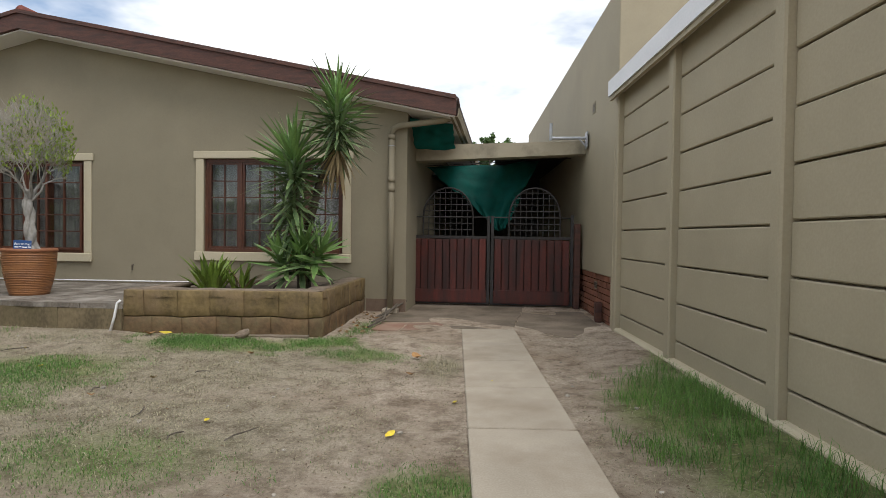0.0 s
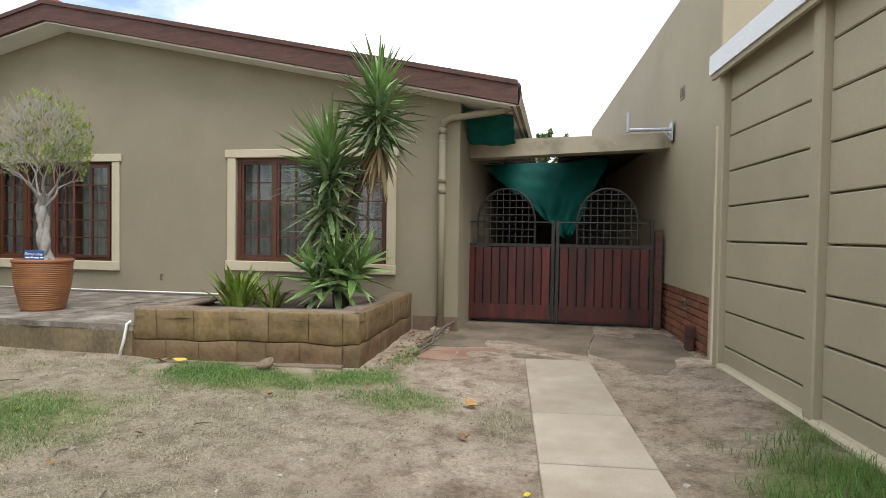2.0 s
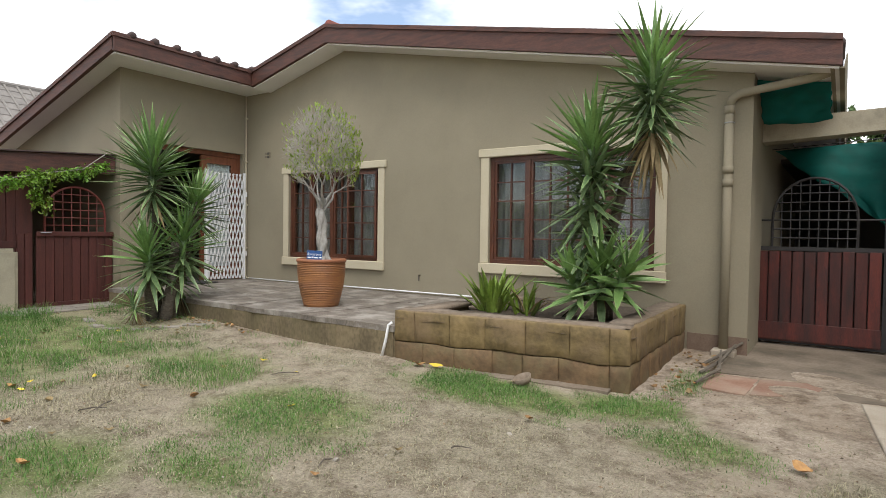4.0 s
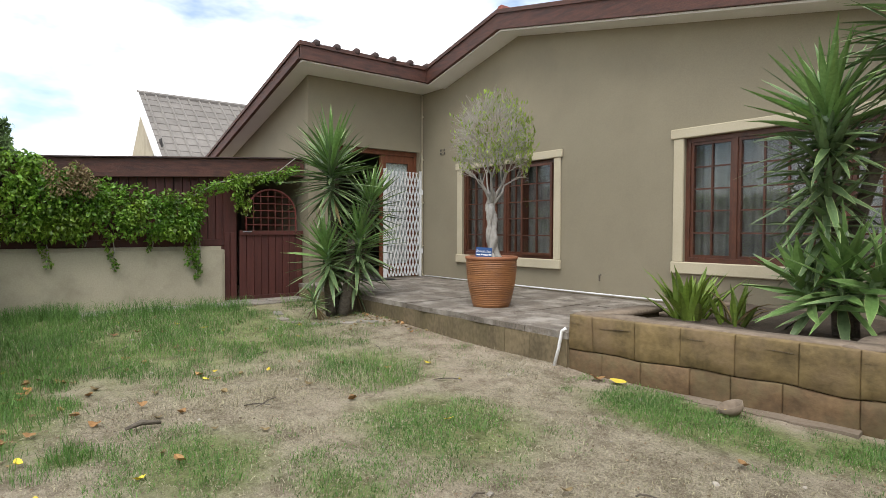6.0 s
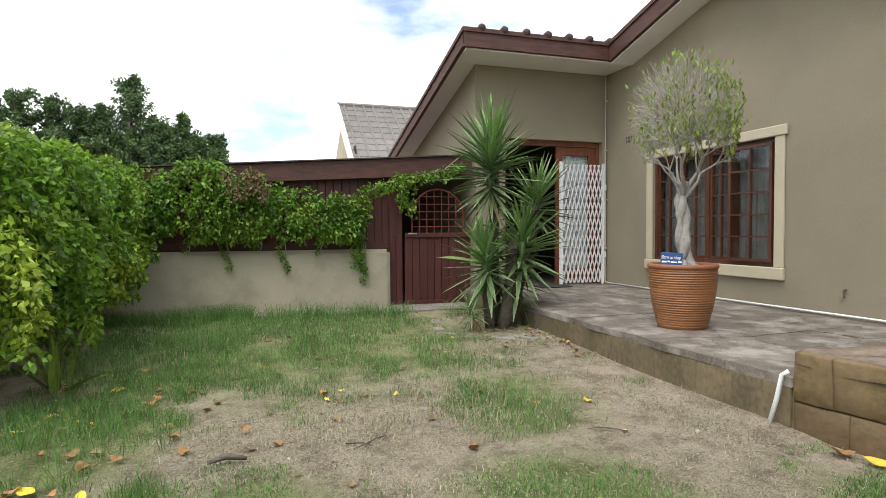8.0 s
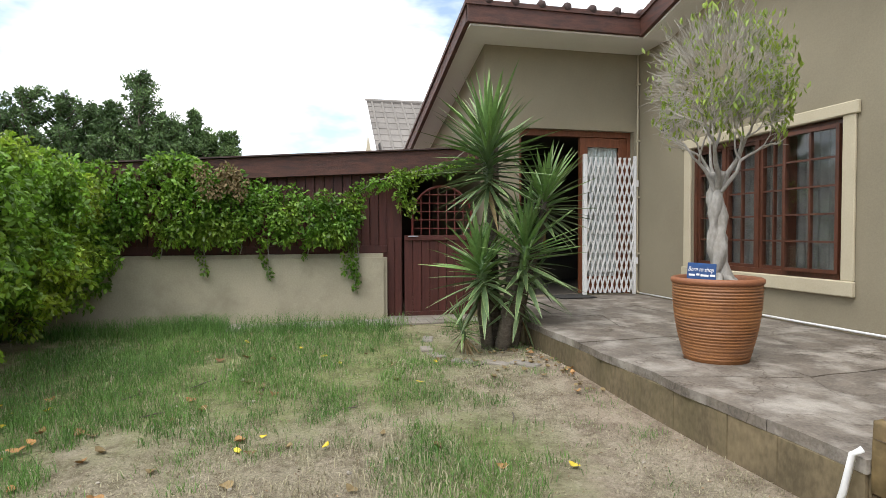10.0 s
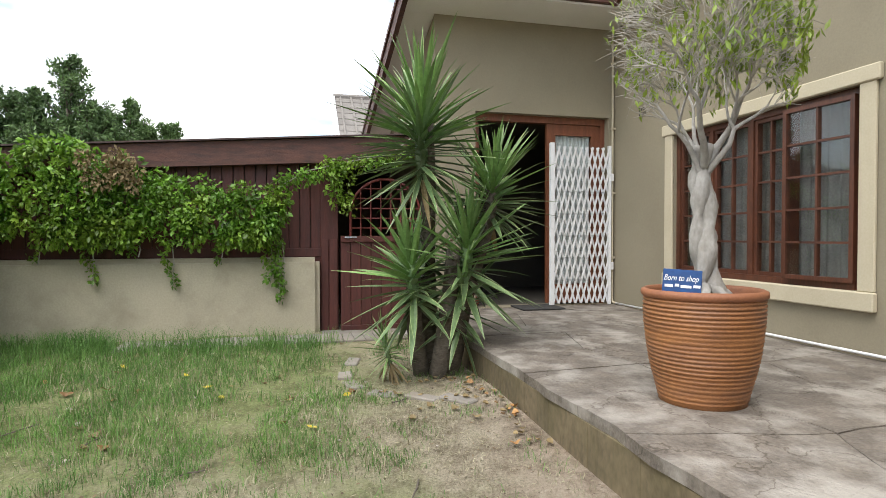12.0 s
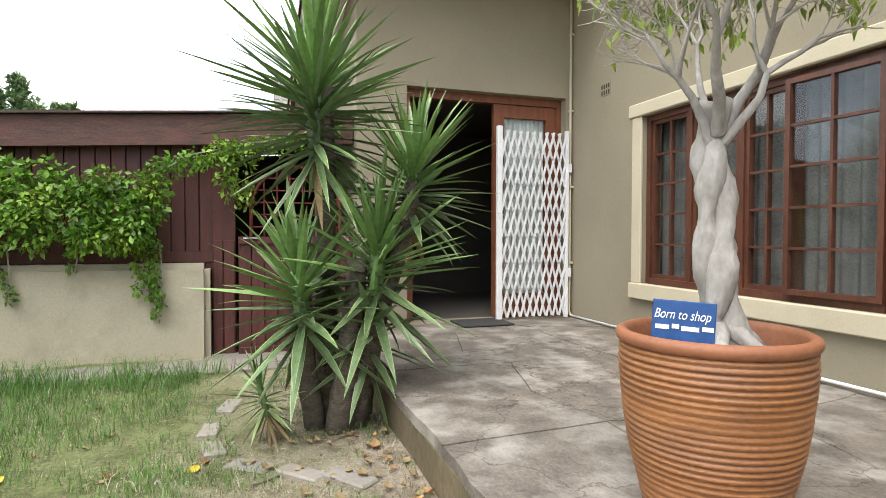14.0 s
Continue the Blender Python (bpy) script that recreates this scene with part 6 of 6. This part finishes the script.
# ---- grass ----
def blades(name, xy, heights, widths, mat, rng, lean=0.45):
    n = len(xy)
    x, y = xy[:, 0], xy[:, 1]
    z = ground_z(x, y) - 0.004
    a = rng.uniform(0, 2 * np.pi, n)
    side = np.stack([np.cos(a), np.sin(a), np.zeros(n)], 1) * widths[:, None] * 0.5
    b = rng.uniform(0, 2 * np.pi, n)
    ln = np.stack([np.cos(b), np.sin(b), np.zeros(n)], 1) * (heights * rng.uniform(0.1, 1, n) * lean)[:, None]
    base = np.stack([x, y, z], 1)
    up = np.array([0, 0, 1.0])
    v = np.empty((n, 5, 3))
    v[:, 0], v[:, 1] = base - side, base + side
    mid = base + up * heights[:, None] * 0.6 + ln * 0.35
    v[:, 2], v[:, 3] = mid + side * 0.75, mid - side * 0.75
    v[:, 4] = base + up * heights[:, None] * (1 - 0.25 * lean) + ln
    me = bpy.data.meshes.new(name)
    me.vertices.add(n * 5)
    me.vertices.foreach_set("co", v.ravel())
    idx = np.arange(n)[:, None] * 5 + np.array([0, 1, 2, 3, 3, 2, 4])
    me.loops.add(n * 7)
    me.loops.foreach_set("vertex_index", idx.ravel().astype(np.int32))
    me.polygons.add(n * 2)
    me.polygons.foreach_set("loop_start", (np.arange(n)[:, None] * 7 + np.array([0, 4])).ravel().astype(np.int32))
    me.update(calc_edges=True)
    me.materials.append(mat)
    return me


def patch_noise(x, y, f, seed):
    return np.array([noise.noise(Vector((a * f, b * f, seed))) for a, b in zip(x, y)])


gr = np.random.default_rng(21)


def sow(patches, per_m2, rng, rough):
    out, hs = [], []
    for p in patches:
        n = int(per_m2 * p[4] * 3.1 * p[2] * p[3] * 2.2)
        xy = np.stack([p[0] + rng.uniform(-1.6, 1.6, n) * p[2], p[1] + rng.uniform(-1.6, 1.6, n) * p[3]], 1)
        fall = np.exp(-(((xy[:, 0] - p[0]) / p[2]) ** 2 + ((xy[:, 1] - p[1]) / p[3]) ** 2) * 0.8)
        lumps = patch_noise(xy[:, 0], xy[:, 1], 4.5, 3.0) * rough + patch_noise(xy[:, 0], xy[:, 1], 1.6, 9.0) * rough
        keep = fall + lumps > rng.uniform(0.12, 0.9, n)
        out.append(xy[keep])
        h = p[5] if len(p) > 5 else 0.03
        hs.append(h * rng.uniform(0.45, 1.15, keep.sum()) * (0.6 + 0.5 * fall[keep]))
    return np.concatenate(out), np.concatenate(hs)


def in_yard(xy):
    x, y = xy[:, 0], xy[:, 1]
    front = np.where(x < -3.2, TY - 0.02, 5.38 + (x + 3.2) * 0.135)
    ok = (y < front) | ((x > -1.25) & (y < 6.7))
    u = x - 0.05 + (y - 6.28) * 0.084
    on_path = (u > -0.01) & (u < 0.58) & (y < 6.3)
    return ok & ~on_path & (x > np.where(y > 2.7, LX + 0.5, LX + 0.02)) & (x < 1.98 - 0.085 * (y - 3.31) - 0.13)


for name, patches, density, mat, lean, wide, label in (
        ("grass", [p for p in GREEN if p[5] > 0.06], 4300, GRASS, 0.95, 0.0031, "soft green grass growing along the low wall"),
        ("short_grass", [p for p in GREEN if p[5] <= 0.06], 13000, GRASS, 1.2, 0.003, "short patchy green grass on the sand"),
        ("dry_grass", [(*p[:4], p[4], 0.028) for p in MATS], 4200, STRAW, 1.6, 0.0038, "dry straw-coloured grass thinly covering the sand"),
        ("yellow_grass", [(-4.3, 3.9, 0.8, 0.6, 0.8, 0.08), (-5.2, 4.5, 0.9, 0.4, 0.5, 0.07), (-6.4, 3.1, 1.6, 1.3, 0.4, 0.085), (0.03, 4.5, 0.13, 0.35, 1.2, 0.06), (-5.2, 5.3, 1.2, 0.07, 1.0, 0.05)], 1800, STRAW, 0.9, 0.004, "yellowed grass among the green")):
    xy, h = sow(patches, density, gr, 0.8)
    ok = in_yard(xy)
    xy, h = xy[ok], h[ok]
    tagged(new(name, blades(name, xy, h, gr.uniform(0.6, 1.4, len(xy)) * wide, mat, gr, lean)), label, "grass", kind="stuff")

# straw, leaf crumbs and short stalks strewn over the sand
def litter(name, count, lengths, widths, mat, label, seed, weight):
    g = np.random.default_rng(seed)
    xy = np.stack([g.uniform(-7.6, 1.7, count * 3), g.uniform(1.3, 6.2, count * 3)], 1)
    near = cover(MATS, xy[:, 0], xy[:, 1]) + 0.4 * cover(GREEN, xy[:, 0], xy[:, 1])
    clump = patch_noise(xy[:, 0], xy[:, 1], 3.0, seed) * 0.5 + 0.35
    ok = in_yard(xy) & (weight * near + clump > g.uniform(0, 1.1, len(xy)))
    xy = xy[ok][:count]
    n = len(xy)
    a = g.uniform(0, 2 * np.pi, n)
    d = np.stack([np.cos(a), np.sin(a), g.uniform(-0.12, 0.3, n)], 1) * (g.uniform(*lengths, n) * 0.5)[:, None]
    sd = np.stack([-np.sin(a), np.cos(a), g.uniform(-0.5, 0.5, n)], 1) * (g.uniform(*widths, n) * 0.5)[:, None]
    c = np.stack([xy[:, 0], xy[:, 1], ground_z(xy[:, 0], xy[:, 1]) + np.abs(d[:, 2]) + 0.004], 1)
    v = np.stack([c - d, c + sd + [0, 0, 0.003], c + d, c - sd], 1).reshape(-1, 3)
    me = bpy.data.meshes.new(name)
    me.from_pydata(v.tolist(), [], [(4 * i, 4 * i + 1, 4 * i + 2, 4 * i + 3) for i in range(n)])
    me.materials.append(mat)
    return tagged(new(name, me), label, "litter", kind="stuff")


litter("straw_litter", 12000, (0.012, 0.035), (0.0014, 0.003), STRAW, "bleached straw and stalks strewn over the sand", 51, 0.9)
litter("leaf_litter", 5200, (0.008, 0.024), (0.004, 0.01), CRUMB, "brown leaf crumbs strewn over the sand", 52, 0.35)

# ---- pieces of paving, last ----
path = thing("garden_path", "path of pale concrete slabs across the sand", "path", (0.05, 6.28, 0), kind="structure")
path.rotation_euler = (0, 0, radians(4.8))
for a, b in ((0.0, 0.75), (0.755, 1.56), (1.565, 2.37), (2.375, 3.19), (3.195, 4.02), (4.025, 4.84), (4.845, 5.66), (5.665, 6.5)):
    part("slab", box(0.0, 0.565, -b + 0.007, -a - 0.007, -0.05, 0.018, 0.006), CONCRETE, path)

apron = thing("driveway_apron", "worn earth-stained screed paving in front of the gate", "paving", kind="structure")
ra = random.Random(77)


def screed(corners, mat, top, rough=0.035):
    """A thin slab with a broken outline."""
    ring = []
    for a, b in zip(corners, corners[1:] + corners[:1]):
        a, b = Vector((*a, 0)), Vector((*b, 0))
        n = max(2, int((b - a).length / 0.09))
        for i in range(n):
            p = a.lerp(b, i / n)
            w = noise.noise_vector(p * 5.3) + 0.5 * noise.noise_vector(p * 14)
            ring.append((p.x + rough * w.x, p.y + rough * w.y))
    part("slab", add_prism(bmesh.new(), ring, "z", -0.04, top), mat, apron)


screed([(-0.9, 6.12), (-0.6, 6.08), (-0.58, 6.62), (-0.9, 6.66)], RED_SLAB, 0.006, 0.02)
screed([(-0.575, 6.1), (-0.2, 6.26), (-0.16, 6.74), (-0.57, 6.63)], RED_SLAB, 0.009, 0.02)
screed([(-0.92, 6.69), (-0.17, 6.77), (-0.15, 6.3), (0.03, 6.33), (0.6, 6.38), (0.78, 8.48), (-0.92, 8.48)], APRON, 0.008)
screed([(0.61, 6.4), (0.8, 6.32), (1.1, 6.02), (1.48, 5.95), (1.6, 6.7), (1.52, 8.48), (0.79, 8.48)], APRON, 0.004)

strip = thing("paved_strip", "grey brick paving strip before the side gate", "paving", kind="structure")
pm = mesh_of(box(-0.1, 0.1, -0.048, 0.048, -0.05, 0.0, 0.004), "paver", PAVER)
for i in range(2):
    for j in range(27):
        linked("paver", pm, strip, pose(LX + 0.23 + i * 0.207, 2.75 + j * 0.1, 0.108 + random.uniform(-0.003, 0.003), 0, 0, random.uniform(-1, 1)))

rt2 = random.Random(15)
nx, ny = 9, 3
tp = {(i, j): (XC + 0.01 + (4.94) * i / nx + (rt2.uniform(-0.13, 0.13) if 0 < i < nx else 0), TY - 0.015 + (FY - TY + 0.01) * j / ny + (rt2.uniform(-0.14, 0.14) if 0 < j < ny else 0)) for i in range(nx + 1) for j in range(ny + 1)}
for i in range(nx):
    for j in range(ny):
        q = [Vector((*tp[a], 0)) for a in ((i, j), (i + 1, j), (i + 1, j + 1), (i, j + 1))]
        c = sum(q, Vector()) / 4
        ring = []
        for a, b in zip(q, q[1:] + q[:1]):
            for s in (0, 0.25, 0.5, 0.75):
                p = a.lerp(b, s)
                w = 0.03 * noise.noise(p * 3.1) * (1 if s else 0.3)
                ring.append(p + Vector((w if abs(p.y - TY) > 0.05 and abs(p.y - FY) > 0.05 else 0, w if 0.1 < abs(p.x - XC) else 0, 0)))
        top = TZ + rt2.uniform(-0.003, 0.002)
        part("slab", add_prism(bmesh.new(), [tuple((c + (p - c) * 0.992).xy) for p in ring], "z", TZ - 0.05, top), TERRACE, terrace)
